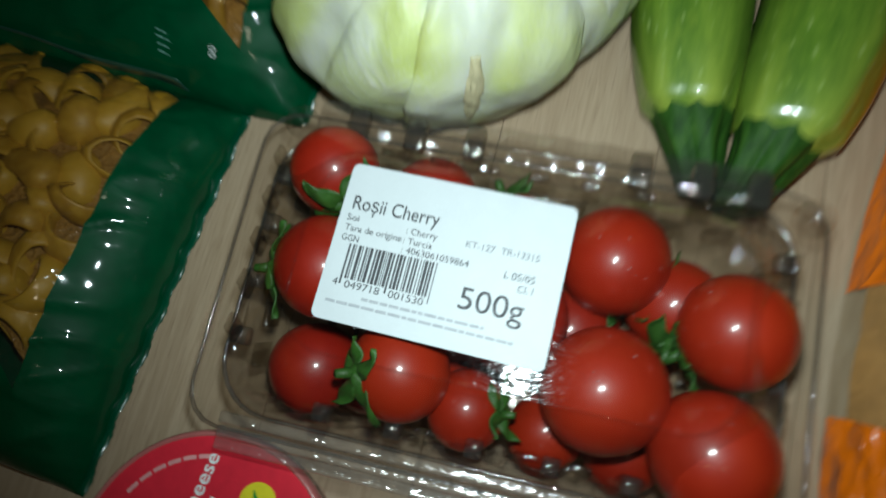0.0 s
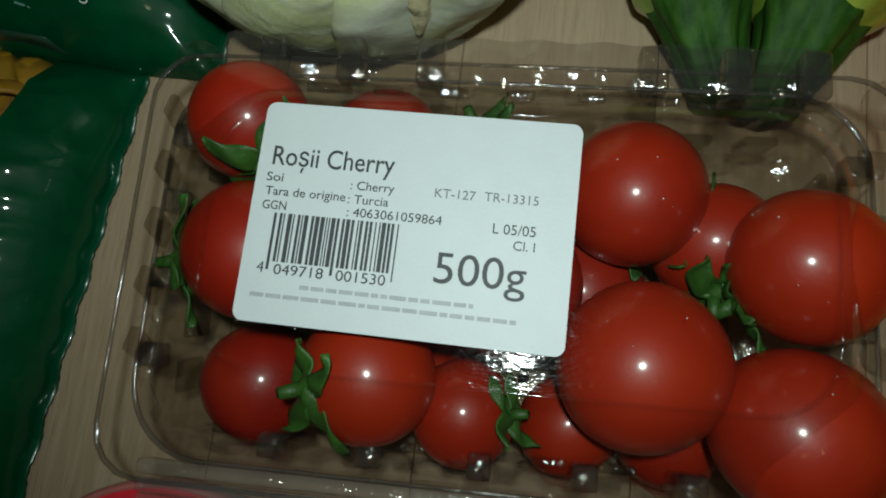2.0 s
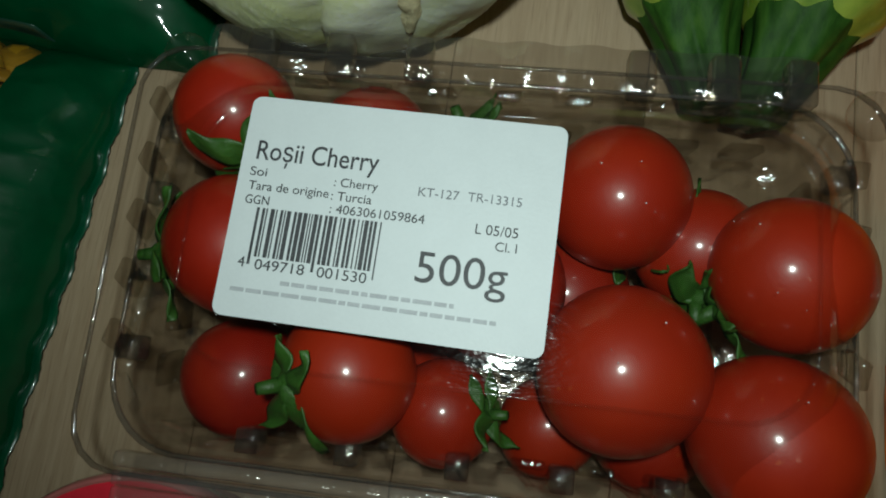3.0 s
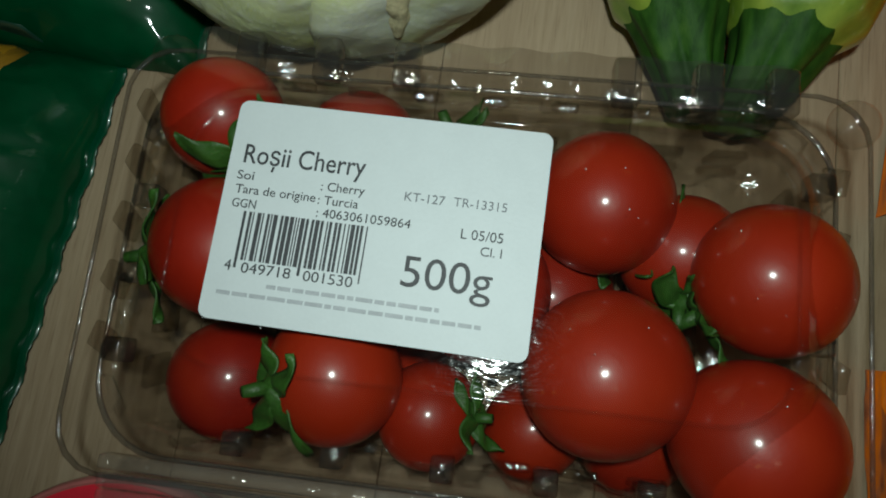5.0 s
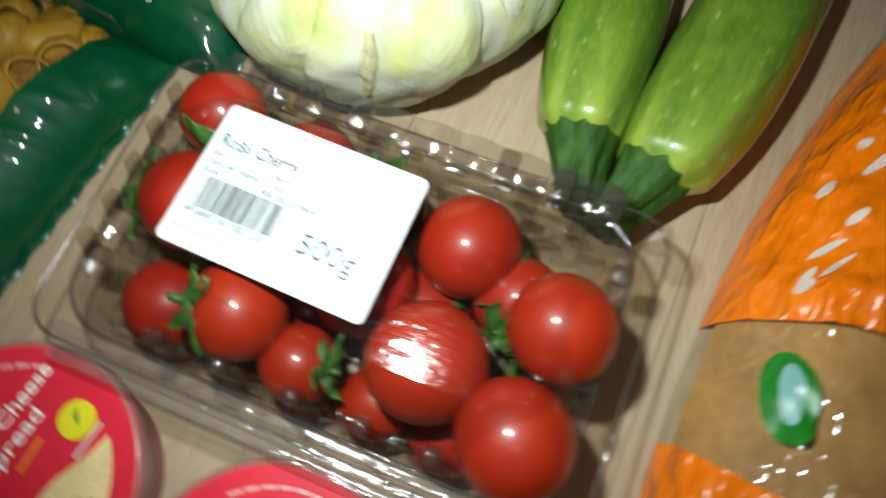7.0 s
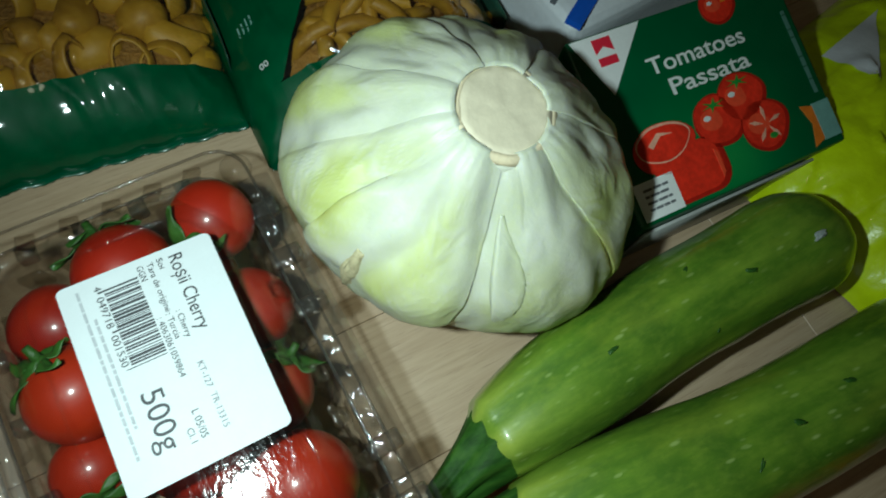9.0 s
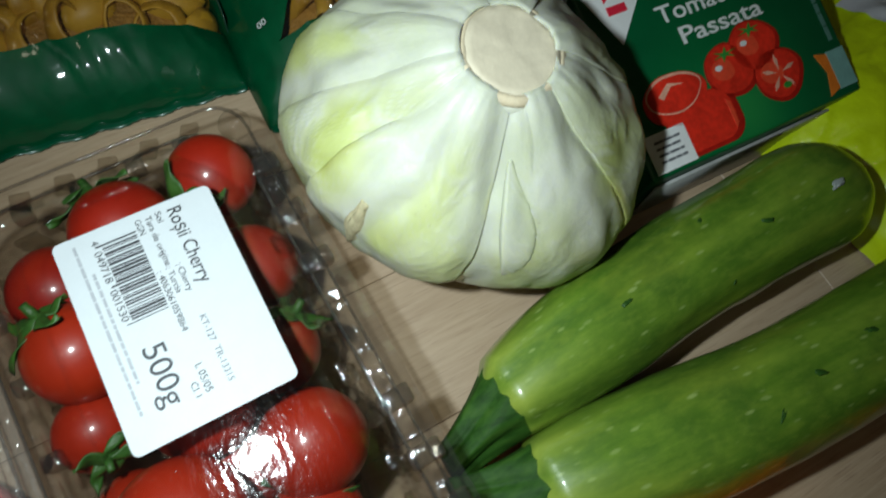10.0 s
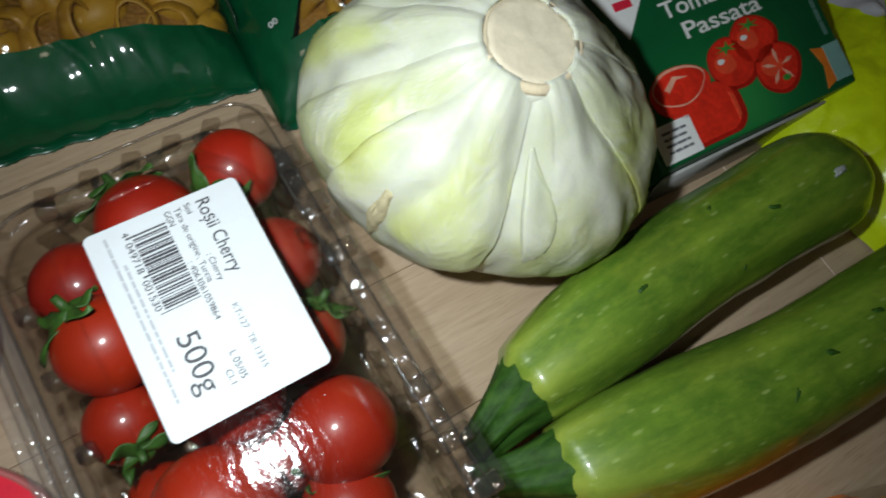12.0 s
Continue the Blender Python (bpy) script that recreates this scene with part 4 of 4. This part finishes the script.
def pasta_bag(place, turn, w, l, h, seed, v0, tip, piece, name, label, count, step, gap):
    t = thing("pasta_bag", label, "pasta bag", "two pasta bags", place=place, turn=turn)
    top = pillow(w, l, h, seed, 0.0024, 10, gather=0.9)

    def low(u):
        return max(-0.96, v0 - max(0.0, tip - u) / 1.33)

    def window(u, v):
        return low(u) < v < v0 and u > -0.97
    part("end_film", bag_strip(w, l, top, lambda u: v0, lambda u: 1.0), GREEN_FILM, t, "green glossy printed film")
    part("side_film", bag_strip(w, l, top, lambda u: -1.0, low, 90, 70), GREEN_FILM, t, "green glossy printed film")
    part("window", bag_strip(w, l, top, low, lambda u: v0, 90, 70, u1=tip - 0.002), FILM, t, "clear window")
    bm = bmesh.new()
    grid(bm, 2, 2, lambda a, b: ((a - 0.5) * w * 0.98, (b - 0.5) * l * 0.98, 0.0004))
    part("back_film", bm, SEAL, t)
    # inner bed of pasta
    bm = bag_strip(w, l, top, low, lambda u: v0, 60, 60, -0.015, -0.97, tip - 0.02)
    part("pasta_bed", bm, PASTA_BED, t, "yellow pasta")
    # side fin
    bm = bmesh.new()
    grid(bm, 60, 3, lambda a, b: (-w / 2 * (0.985 + 0.015 * math.sin(a * 9 + seed) ** 2), l / 2 * (-0.9 + 1.7 * a), 0.006 + 0.022 * b * (1 - 0.3 * a)))
    thicken(part("side_fin", bm, FIN, t, "thin side fin"), 0.0004)
    # crimped end seal
    bm = bmesh.new()
    grid(bm, 90, 3, lambda a, b: ((a - 0.5) * w * 0.99, l / 2 - 0.004 + b * (0.007 + 0.0004 * (round(a * 90) % 2)), 0.0016 + 0.0024 * math.sin(a * 30 + seed) ** 2 * b))
    thicken(part("end_seal", bm, SEAL, t, "crimped end seal"), 0.0003)
    for k in range(4):
        x, y = 0.84 * w / 2 - 0.0022 * k, 0.50 * l / 2
        bars("small_print", 0.0, 0.020, 0.0, 0.0, 0.0008, GREY_PRINT, t, k, m=pose(x, y, top(2 * x / w, 2 * y / l) + 0.0030, 0, 34, 90))
    if name == "pasta_tube":
        x, y = 0.76 * w / 2, 0.50 * l / 2 + 0.0235
        words("00", "lettering", 0.0, 0.0, 0.0, 0.0050, WHITE_PRINT, t, height=0.0032, m=pose(x, y, top(2 * x / w, 2 * y / l) + 0.0032, 0, 34, 0))
    rng = random.Random(seed)
    made, spots = 0, []
    for i in range(9000):
        u, v = rng.uniform(-0.93, 0.93), rng.uniform(-0.90, v0 + 0.05)
        if made >= count:
            break
        if not (window(u - 0.06, v - 0.04) and window(u + 0.09, v + 0.08) and window(u, v - 0.07)) or made and min((u - p) ** 2 + (v - q) ** 2 for p, q in spots[-250:]) < gap * gap:
            continue
        z = top(u, v) - step - rng.uniform(0, 0.004)
        if z < 0.004:
            continue
        lean = 95 if name == "pasta_shell" else 60
        share(name, rng.choice(piece), t, pose(u * w / 2, v * l / 2, z, rng.uniform(-lean, lean), rng.uniform(-50, 50), rng.uniform(0, 360)))
        spots.append((u, v))
        made += 1
    return t


def bread_bag():
    t = thing("bread_bag", "orange printed plastic bag with clear bands over brown bread", "bread bag", place=(0.2320, 0.105, 0), turn=-12)
    w, l, h = 0.165, 0.40, 0.050
    top = pillow(w, l, h, 7.3, 0.0056, 21)

    def band(y, rise):
        return lambda u: (y + rise * (1 - u * u) + 0.0012 * noise.noise(Vector((u * 5, y * 40, 1)))) / (l / 2)
    cuts = [lambda u: -1.0, band(-0.107, 0.0), band(-0.060, 0.022), band(0.098, 0.006), band(0.150, 0.0), lambda u: 1.0]
    for k, (lo, hi) in enumerate(zip(cuts, cuts[1:])):
        clear = k % 2 == 1
        part("window" if clear else "film", bag_strip(w, l, top, lo, hi, 90, 24 if clear else 70), FILM if clear else ORANGE_FILM, t, "clear film band" if clear else "crinkled orange film")
    bm = bmesh.new()
    grid(bm, 40, 80, lambda a, b: ((a - 0.5) * w * 0.96, (b - 0.5) * l * 0.92, max(0.001, top((2 * a - 1) * 0.96, (2 * b - 1) * 0.92) * 0.93 - 0.003)))
    part("bread", bm, BREAD, t, "brown bread crust")
    bm = bmesh.new()
    grid(bm, 2, 2, lambda a, b: ((a - 0.5) * w * 0.98, (b - 0.5) * l * 0.98, 0.0004))
    part("back_film", bm, ORANGE_FILM, t)

    def on(x, y, lift=0.0012):
        return top(2 * x / w, 2 * y / l) + lift

    def print_on(name, pts, mat, label=""):
        lift = 0.0022 if "bar" in name else 0.0014 if "sticker" in name else 0.0012
        cx, cy = sum(p[0] for p in pts) / len(pts), sum(p[1] for p in pts) / len(pts)
        bm = bmesh.new()
        n = len(pts)
        rows_ = []
        for f in (1.0, 0.66, 0.33):
            rows_.append([bm.verts.new((cx + (x - cx) * f, cy + (y - cy) * f, on(cx + (x - cx) * f, cy + (y - cy) * f, lift))) for x, y in pts])
        c = bm.verts.new((cx, cy, on(cx, cy, lift)))
        for a, b in zip(rows_, rows_[1:]):
            for i in range(n):
                bm.faces.new((a[i], a[(i + 1) % n], b[(i + 1) % n], b[i]))
        for i in range(n):
            bm.faces.new((rows_[-1][i], rows_[-1][(i + 1) % n], c))
        bmesh.ops.recalc_face_normals(bm, faces=bm.faces[:])
        return part(name, bm, mat, t, label)

    def leaf(cx, cy, a, ln, wd, n=14):
        a = radians(a)
        out = []
        for k in range(n):
            q = 2 * math.pi * k / n
            j = 1 + 0.35 * noise.noise(Vector((cx * 400, cy * 400, k * 1.7)))
            x, y = ln * j * math.cos(q), wd * j * math.sin(q)
            out.append((cx + x * math.cos(a) - y * math.sin(a), cy + x * math.sin(a) + y * math.cos(a)))
        return out

    def oval(cx, cy, a, ln, wd):
        m = pose(cx, cy, 0, 0, 0, a)
        return [tuple((m @ Vector((ln * math.cos(q * math.pi / 12), wd * math.sin(q * math.pi / 12), 0))).xy) for q in range(24)]
    # white strokes of the print, and white patches painted for highlights on the crinkles
    for cx, cy, a, ln, wd in ((-0.070, 0.005, 80, 0.005, 0.0025), (-0.060, 0.022, 70, 0.008, 0.0028), (-0.066, 0.050, 70, 0.006, 0.0030), (-0.056, 0.064, 60, 0.010, 0.0030),
                              (-0.046, 0.082, 75, 0.007, 0.0025), (-0.062, -0.020, 60, 0.007, 0.0022), (-0.046, 0.034, 75, 0.010, 0.0018), (-0.064, -0.034, 75, 0.006, 0.002),
                              (0.010, 0.010, 60, 0.009, 0.0050), (0.020, -0.060, 80, 0.014, 0.0070), (-0.056, -0.135, 30, 0.008, 0.003), (-0.030, 0.075, 70, 0.008, 0.0025)):
        print_on("white_patch", leaf(cx, cy, a, ln * 1.0, wd * 0.62), BAG_PRINT_SHINE)
    for cx, cy, a, ln in ((-0.034, 0.000, 72, 0.009), (-0.028, 0.012, 70, 0.014), (-0.021, 0.004, 75, 0.010), (-0.014, 0.022, 70, 0.013), (-0.032, -0.012, 10, 0.005), (-0.022, -0.018, 0, 0.002), (-0.027, 0.030, 70, 0.008)):
        print_on("stroke", leaf(cx, cy, a, ln, 0.0016), BAG_PRINT_SHINE)
    # oval green sticker on the clear band
    print_on("sticker", oval(-0.057, -0.077, 104, 0.0150, 0.0082), STICKER, "oval green sticker")
    print_on("sticker_bar", oval(-0.0570, -0.0760, 104, 0.0100, 0.0036), STICKER_PALE)
    rng = random.Random(8)
    for k in range(16):
        print_on("stroke", oval(rng.uniform(-0.074, -0.030), rng.uniform(-0.040, 0.090), rng.uniform(55, 90), rng.uniform(0.003, 0.007), rng.uniform(0.0008, 0.0018)), BAG_PRINT_SHINE)
    # the filled bag lies bent
    for ob in t.children:
        for v in ob.data.vertices:
            v.co.x += 0.9 * (v.co.y - 0.014) ** 2 if v.co.y < 0.014 else 0.7 * (v.co.y - 0.014) ** 2
    return t


def lime_bag():
    t = thing("snack_bag", "shiny lime-green plastic bag with green leaf print", "bag", place=(0.075, 0.445, 0), turn=12)
    w, l, h = 0.26, 0.26, 0.042
    top = pillow(w, l, h, 3.1, 0.0045, 14)
    part("film", bag_sheet(w, l, top, lambda u, v: True, 110, 110), LIME, t, "crinkled lime-green film")
    for cx, cy, a, ln in ((-0.012, -0.085, 20, 0.020), (0.004, -0.100, -30, 0.016), (-0.004, -0.068, 60, 0.016)):
        a = radians(a)
        bm = bmesh.new()

        def at(u, v):
            x = (u - 0.5) * 2 * ln
            y = (v - 0.5) * 0.014 * math.sin(math.pi * u)
            X, Y = cx + x * math.cos(a) - y * math.sin(a), cy + x * math.sin(a) + y * math.cos(a)
            return (X, Y, top(2 * X / w, 2 * Y / l) + 0.0018)
        grid(bm, 12, 4, at)
        part("leaf_print", bm, LEAF_PRINT, t)
    bm = bmesh.new()

    def tri(u, v):
        X, Y = -0.108 + 0.030 * u, -0.045 + 0.055 * v * (1 - u)
        return (X, Y, top(2 * X / w, 2 * Y / l) + 0.0018)
    grid(bm, 10, 10, tri)
    part("pale_patch", bm, PACK, t, "pale triangular print")
    for k in range(3):
        bm = bmesh.new()

        def bar(u, v):
            X, Y = -0.075 + 0.018 * k + 0.012 * u, 0.045 + 0.014 * v
            return (X, Y, top(2 * X / w, 2 * Y / l) + 0.002)
        grid(bm, 6, 6, bar)
        part("letter_bar", bm, WHITE_PRINT, t)
    return t


def white_pack():
    t = thing("white_pack", "white paper pack with a blue stripe and grey print", "pack", place=(-0.1350, 0.3150, 0), turn=6)
    bm = box_bm(-0.050, -0.080, 0.0005, 0.050, 0.090, 0.046, 0.008, 3)
    bmesh.ops.subdivide_edges(bm, edges=bm.edges[:], cuts=4, use_grid_fill=True)
    for v in bm.verts:
        if v.co.z > 0.003:
            v.co += v.co.normalized() * 0.0015 * noise.noise(v.co * 45)
    part("wrapper", bm, PACK, t, "slightly creased white paper")
    z = 0.0478

    def stripe(name, x0, y0, x1, y1, wd, mat):
        d = Vector((x1 - x0, y1 - y0)).normalized()
        n = Vector((-d.y, d.x)) * wd / 2
        part(name, slab_bm([(x0 + n.x, y0 + n.y), (x1 + n.x, y1 + n.y), (x1 - n.x, y1 - n.y), (x0 - n.x, y0 - n.y)], 0.044, z), mat, t, smooth=False)
    stripe("blue_stripe", 0.046, -0.078, 0.012, -0.010, 0.0085, PACK_BLUE)
    stripe("grey_stripe", 0.030, -0.078, 0.002, -0.022, 0.0030, PACK_GREY)
    stripe("grey_stripe", 0.020, -0.078, -0.006, -0.026, 0.0030, PACK_GREY)
    stripe("red_line", 0.040, -0.020, 0.040, 0.022, 0.0028, LOGO_RED)
    for k in range(5):
        stripe("grey_print", 0.024, -0.010 + 0.018 * k, 0.024, 0.003 + 0.018 * k, 0.007, PACK_GREY)
    return t


# ---- tubs ----
def tub(place, turn, label):
    t = thing("cream_cheese_tub", label, "tub", "cream cheese tubs", place=place, turn=turn)
    R = 0.0475
    part("cup", lathe([(0.0, 0.0006), (0.036, 0.0006), (0.0385, 0.002), (0.0440, 0.030), (0.0455, 0.034), (0.0465, 0.0345)], 64), TUB_RED, t, "tapered red printed cup")
    part("lid", lathe([(0.0450, 0.0325), (R, 0.0330), (R, 0.0375), (R - 0.0006, 0.0392), (R - 0.0012, 0.0400), (R - 0.0018, 0.0398), (R - 0.0024, 0.0386), (R - 0.0052, 0.0384), (0.020, 0.0386), (0.0, 0.0386)], 72), LID_RIM, t, "thin pinkish lid rim")
    z = 0.0390
    ld = part("lid_print", slab_bm(disc(R - 0.0022, 64), 0.0384, z), LID_RED, t, "red printed lid foil", smooth=False)
    z += 0.0002
    # printed ring of small writing
    bm = bmesh.new()
    for k in range(26):
        if k % 7 == 6:
            continue
        a0, a1 = radians(20 + 8.4 * k), radians(20 + 8.4 * k + 7.0)
        q = [(0.0378, a0), (0.0392, a0), (0.0392, (a0 + a1) / 2), (0.0392, a1), (0.0378, a1), (0.0378, (a0 + a1) / 2)]
        bm.faces.new([bm.verts.new((r * math.cos(a), r * math.sin(a), z)) for r, a in q])
    part("ring_print", bm, simple("ring_print_pink", (0.72, 0.33, 0.33), 0.4), ld, smooth=False)
    words("Cream Cheese", "lettering", -0.0125, 0.0105, z, 0.0500, WHITE_PRINT, ld, height=0.0050, bold=0.012)
    words("Spread", "lettering", -0.0010, 0.0025, z, 0.0255, WHITE_PRINT, ld, height=0.0050, bold=0.012)
    part("yellow_badge", slab_bm(disc(0.0066, 32, 0.0290, -0.0085), z - 0.0002, z + 0.0001), YELLOW_PRINT, ld, "round yellow badge", smooth=False)
    part("badge_leaf", slab_bm([(0.0275, -0.0105), (0.0300, -0.0085), (0.0325, -0.0055), (0.0290, -0.0068)], z, z + 0.0003), LEAF_PRINT, ld, smooth=False)
    part("grey_bar", slab_bm([(0.0190, -0.0168), (0.0330, -0.0168), (0.0330, -0.0157), (0.0190, -0.0157)], z - 0.0002, z + 0.0001), TUB, ld, smooth=False)
    for x, y in ((0.004, 0.0185), (0.006, -0.0040)):
        part("orange_dash", slab_bm([(x, y), (x + 0.012, y + 0.001), (x + 0.012, y + 0.0026), (x, y + 0.0016)], z - 0.0002, z + 0.0001), ORANGE_PRINT, ld, smooth=False)
    # printed picture of a slice with herbs
    arc = [(0.0375 * math.cos(radians(a)), 0.0375 * math.sin(radians(a))) for a in range(206, 328, 8)]
    part("slice_print", slab_bm(arc + [(0.0230, -0.0195), (0.010, -0.0150), (-0.008, -0.0140), (-0.022, -0.0160)], z - 0.0002, z + 0.00005), CHEESE, ld, "printed cream-coloured slice", smooth=False)
    for x, y, a in ((-0.010, -0.026, 20), (-0.004, -0.029, 80), (0.002, -0.025, -30), (-0.014, -0.030, 60), (0.010, -0.031, 10)):
        part("herb_print", slab_bm([(x + 0.004 * math.cos(radians(a + q)) * (1.0 if q % 180 == 0 else 0.5), y + 0.004 * math.sin(radians(a + q)) * (1.0 if q % 180 == 0 else 0.5)) for q in range(0, 360, 45)], z, z + 0.0003), LEAF_PRINT, ld, smooth=False)
    return t


# ---- the passata carton ----
CW, CH = 0.126, 0.0905


def passata():
    t = thing("passata_carton", "dark green tomato passata carton with printed tomatoes, lying on its back", "carton", place=(-0.0187, 0.2819, 0), turn=88)
    face = pose(0, 0, 0.0484, 15.8, 0, 0)
    bm = bmesh.new()
    tops = [face @ Vector((x * CW / 2, y * CH / 2, 0)) for x, y in ((-1, -1), (1, -1), (1, 1), (-1, 1))]
    up = [bm.verts.new(p) for p in tops]
    dn = [bm.verts.new((p.x, p.y, 0.0006)) for p in tops]
    bm.faces.new(up)
    bm.faces.new(dn[::-1])
    for i in range(4):
        bm.faces.new((up[i], dn[i], dn[(i + 1) % 4], up[(i + 1) % 4]))
    bmesh.ops.recalc_face_normals(bm, faces=bm.faces[:])
    bmesh.ops.bevel(bm, geom=bm.edges[:], offset=0.0012, segments=2, affect="EDGES", profile=0.5)
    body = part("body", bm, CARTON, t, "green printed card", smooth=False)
    y = tops[0].y - 0.0012
    bm = box_bm(-CW / 2 + 0.003, y - 0.0008, 0.001, CW / 2 - 0.003, y + 0.0008, 0.030, 0.0004, 1)
    part("wrap_fold", bm, simple("pale_fold", (0.42, 0.42, 0.41), 0.35, 0.2, 60), t, "pale folded end")
    z = 0.0003

    def flat(name, pts, mat, lift=0.0, label=""):
        return part(name, slab_bm(pts, z - 0.0002, z + lift), mat, t, label, smooth=False, m=face)
    X0, Y1 = -CW / 2, CH / 2
    flat("logo_corner", [(X0 + 0.002, Y1 - 0.001), (X0 + 0.041, Y1 - 0.001), (X0 + 0.014, Y1 - 0.030)], WHITE_PRINT)
    flat("logo_mark", [(X0 + 0.013, Y1 - 0.003), (X0 + 0.023, Y1 - 0.003), (X0 + 0.023, Y1 - 0.010), (X0 + 0.018, Y1 - 0.007), (X0 + 0.013, Y1 - 0.010)], LOGO_RED, 0.0002)
    flat("logo_bar", [(X0 + 0.013, Y1 - 0.012), (X0 + 0.023, Y1 - 0.012), (X0 + 0.023, Y1 - 0.016), (X0 + 0.013, Y1 - 0.016)], LOGO_RED, 0.0002)
    words("Tomatoes", "lettering", -0.0275, 0.0180, z, 0.0575, WHITE_PRINT, t, height=0.0080, bold=0.012, m=face)
    words("Passata", "lettering", -0.0200, 0.0060, z, 0.0475, WHITE_PRINT, t, height=0.0080, bold=0.012, m=face)

    def blob(r, x, y, squash, seed, n=32):
        return [(x + r * (1 + 0.07 * math.sin(2 * q + seed) + 0.03 * math.sin(5 * q + seed)) * math.cos(q), y + r * squash * (1 + 0.04 * math.sin(3 * q + seed)) * math.sin(q)) for q in [2 * math.pi * k / n for k in range(n)]]

    def tomato_print(x, y, r, cut=False, squash=0.92):
        flat("tomato_print", blob(r, x, y, squash, x * 900), RED_DARK, 0.0002, "printed red tomato")
        flat("tomato_bright", blob(r * 0.90, x - r * 0.05, y + r * 0.05, squash, x * 900), RED_PRINT, 0.0003)
        flat("tomato_glow", blob(r * 0.45, x - r * 0.28, y + r * 0.10, 0.8, x * 700), RED_GLOW, 0.0004)
        if cut:
            for a in range(0, 360, 72):
                q = radians(a + 15)
                flat("flesh_print", [(x + r * (f * math.cos(q + d)), y + r * squash * f * math.sin(q + d)) for f, d in ((0.12, 0.0), (0.5, -0.16), (0.72, 0.0), (0.5, 0.16))], RED_LIGHT, 0.0005)
            flat("leaf_print", blob(r * 0.16, x + r * 0.1, y - r * 0.45, 0.7, 2, 9), LEAF_PRINT, 0.0007)
        else:
            flat("shine_print", blob(r * 0.14, x - r * 0.42, y + r * 0.20, 0.7, 1, 12), WHITE_PRINT, 0.0006)
            flat("leaf_print", [(x + r * ((0.52 if k % 2 == 0 else 0.16) * math.cos(k * math.pi / 6 + 0.3)), y + r * 0.56 + r * (0.24 if k % 2 == 0 else 0.06) * math.sin(k * math.pi / 6 + 0.3)) for k in range(12)], LEAF_PRINT, 0.0006)
    tomato_print(0.0150, -0.0065, 0.0138)
    tomato_print(-0.0030, -0.0130, 0.0140)
    tomato_print(0.0215, -0.0230, 0.0140, True)
    tomato_print(0.0225, 0.0390, 0.0100)
    flat("spoon_print", [(0.026, 0.0445), (0.030, 0.0448), (0.0275, 0.0400), (0.0250, 0.0400)], ORANGE_PRINT, 0.0005)
    # the printed glass jar
    body_at = [(x - 0.0265, y - 0.0300) for x, y in round_rect(0.0400, 0.0260, 0.010, 6)]
    flat("jar_print", body_at, RED_DARK, 0.0002, "printed red passata jar")
    flat("jar_bright", [(x * 0.90 - 0.0038, y * 0.92 - 0.0015) for x, y in body_at], RED_PRINT, 0.0003)
    flat("jar_neck_print", blob(0.0170, -0.0360, -0.0150, 0.70, 0.4), RED_PRINT, 0.0004)
    flat("jar_rim_print", blob(0.0150, -0.0360, -0.0125, 0.60, 0.4), RED_LIGHT, 0.0005)
    flat("jar_sauce_print", blob(0.0143, -0.0360, -0.0128, 0.56, 0.4), RED_PRINT, 0.0006)
    flat("jar_swirl", [(-0.0445, -0.012), (-0.0375, -0.0075), (-0.0295, -0.010), (-0.0365, -0.0095), (-0.0425, -0.0140)], RED_LIGHT, 0.0008)
    flat("jar_shine", [(-0.0125, -0.024), (-0.0105, -0.026), (-0.0105, -0.036), (-0.0125, -0.038)], RED_GLOW, 0.0006)
    flat("quality_square", [(-0.060, -0.0435), (-0.038, -0.0435), (-0.038, -0.0260), (-0.060, -0.0260)], WHITE_PRINT, 0.0004)
    for k in range(4):
        bars("small_print", -0.056, -0.042, -0.0300 - 0.0030 * k, z + 0.0006, 0.0012, FAINT_INK, t, k, m=face)
    flat("orange_flag", [(0.0440, -0.0215), (0.0515, -0.0235), (0.0620, -0.0235), (0.0620, -0.0410), (0.0515, -0.0405), (0.0440, -0.0430), (0.0475, -0.0320)], ORANGE_PRINT, 0.0002)
    flat("flag_square", [(0.0510, -0.0225), (0.0618, -0.0225), (0.0618, -0.0415), (0.0510, -0.0415)], STICKER_PALE, 0.0004)
    bars("side_print", 0.0, 0.044, 0.0, 0.0, 0.0024, GREY_PRINT, t, 9, m=face @ pose(0.0575, -0.018, z, 0, 0, 90))
    return t


# ---- put it all there ----
room()
box = punnet()
label_on(box)
tomatoes()
cabbage()
zucchini((0.0695, 0.1085, 0), 2.6, 0.2045, 0.0255, -0.005, "green speckled zucchini lying beside the cabbage", 3)
zucchini((0.1040, 0.1040, 0), -5.5, 0.224, 0.0270, 0.007, "green speckled zucchini lying beside the orange bread bag", 2)


pasta_bag((-0.2510, 0.0100, 0), -95, 0.176, 0.250, 0.044, 2.4, 0.795, 0.60, [shell_mesh(0), shell_mesh(0.5), shell_mesh(1)], "pasta_shell",
          "green film bag of yellow pasta shells with a clear window", 260, 0.0135, 0.115)
pasta_bag((-0.2150, 0.1600, 0), -91, 0.144, 0.250, 0.042, 5.9, 0.78, 0.72, [tube_mesh()], "pasta_tube",
          "green film bag of yellow pasta tubes beside the cabbage", 270, 0.0085, 0.085)
tub((-0.0600, -0.0905, 0), 82, "red cream cheese tub with a printed foil lid")
tub((0.0390, -0.0900, 0), 66, "red cream cheese tub beside the tomato punnet")
bread_bag()
passata()
lime_bag()
white_pack()
board_floor()
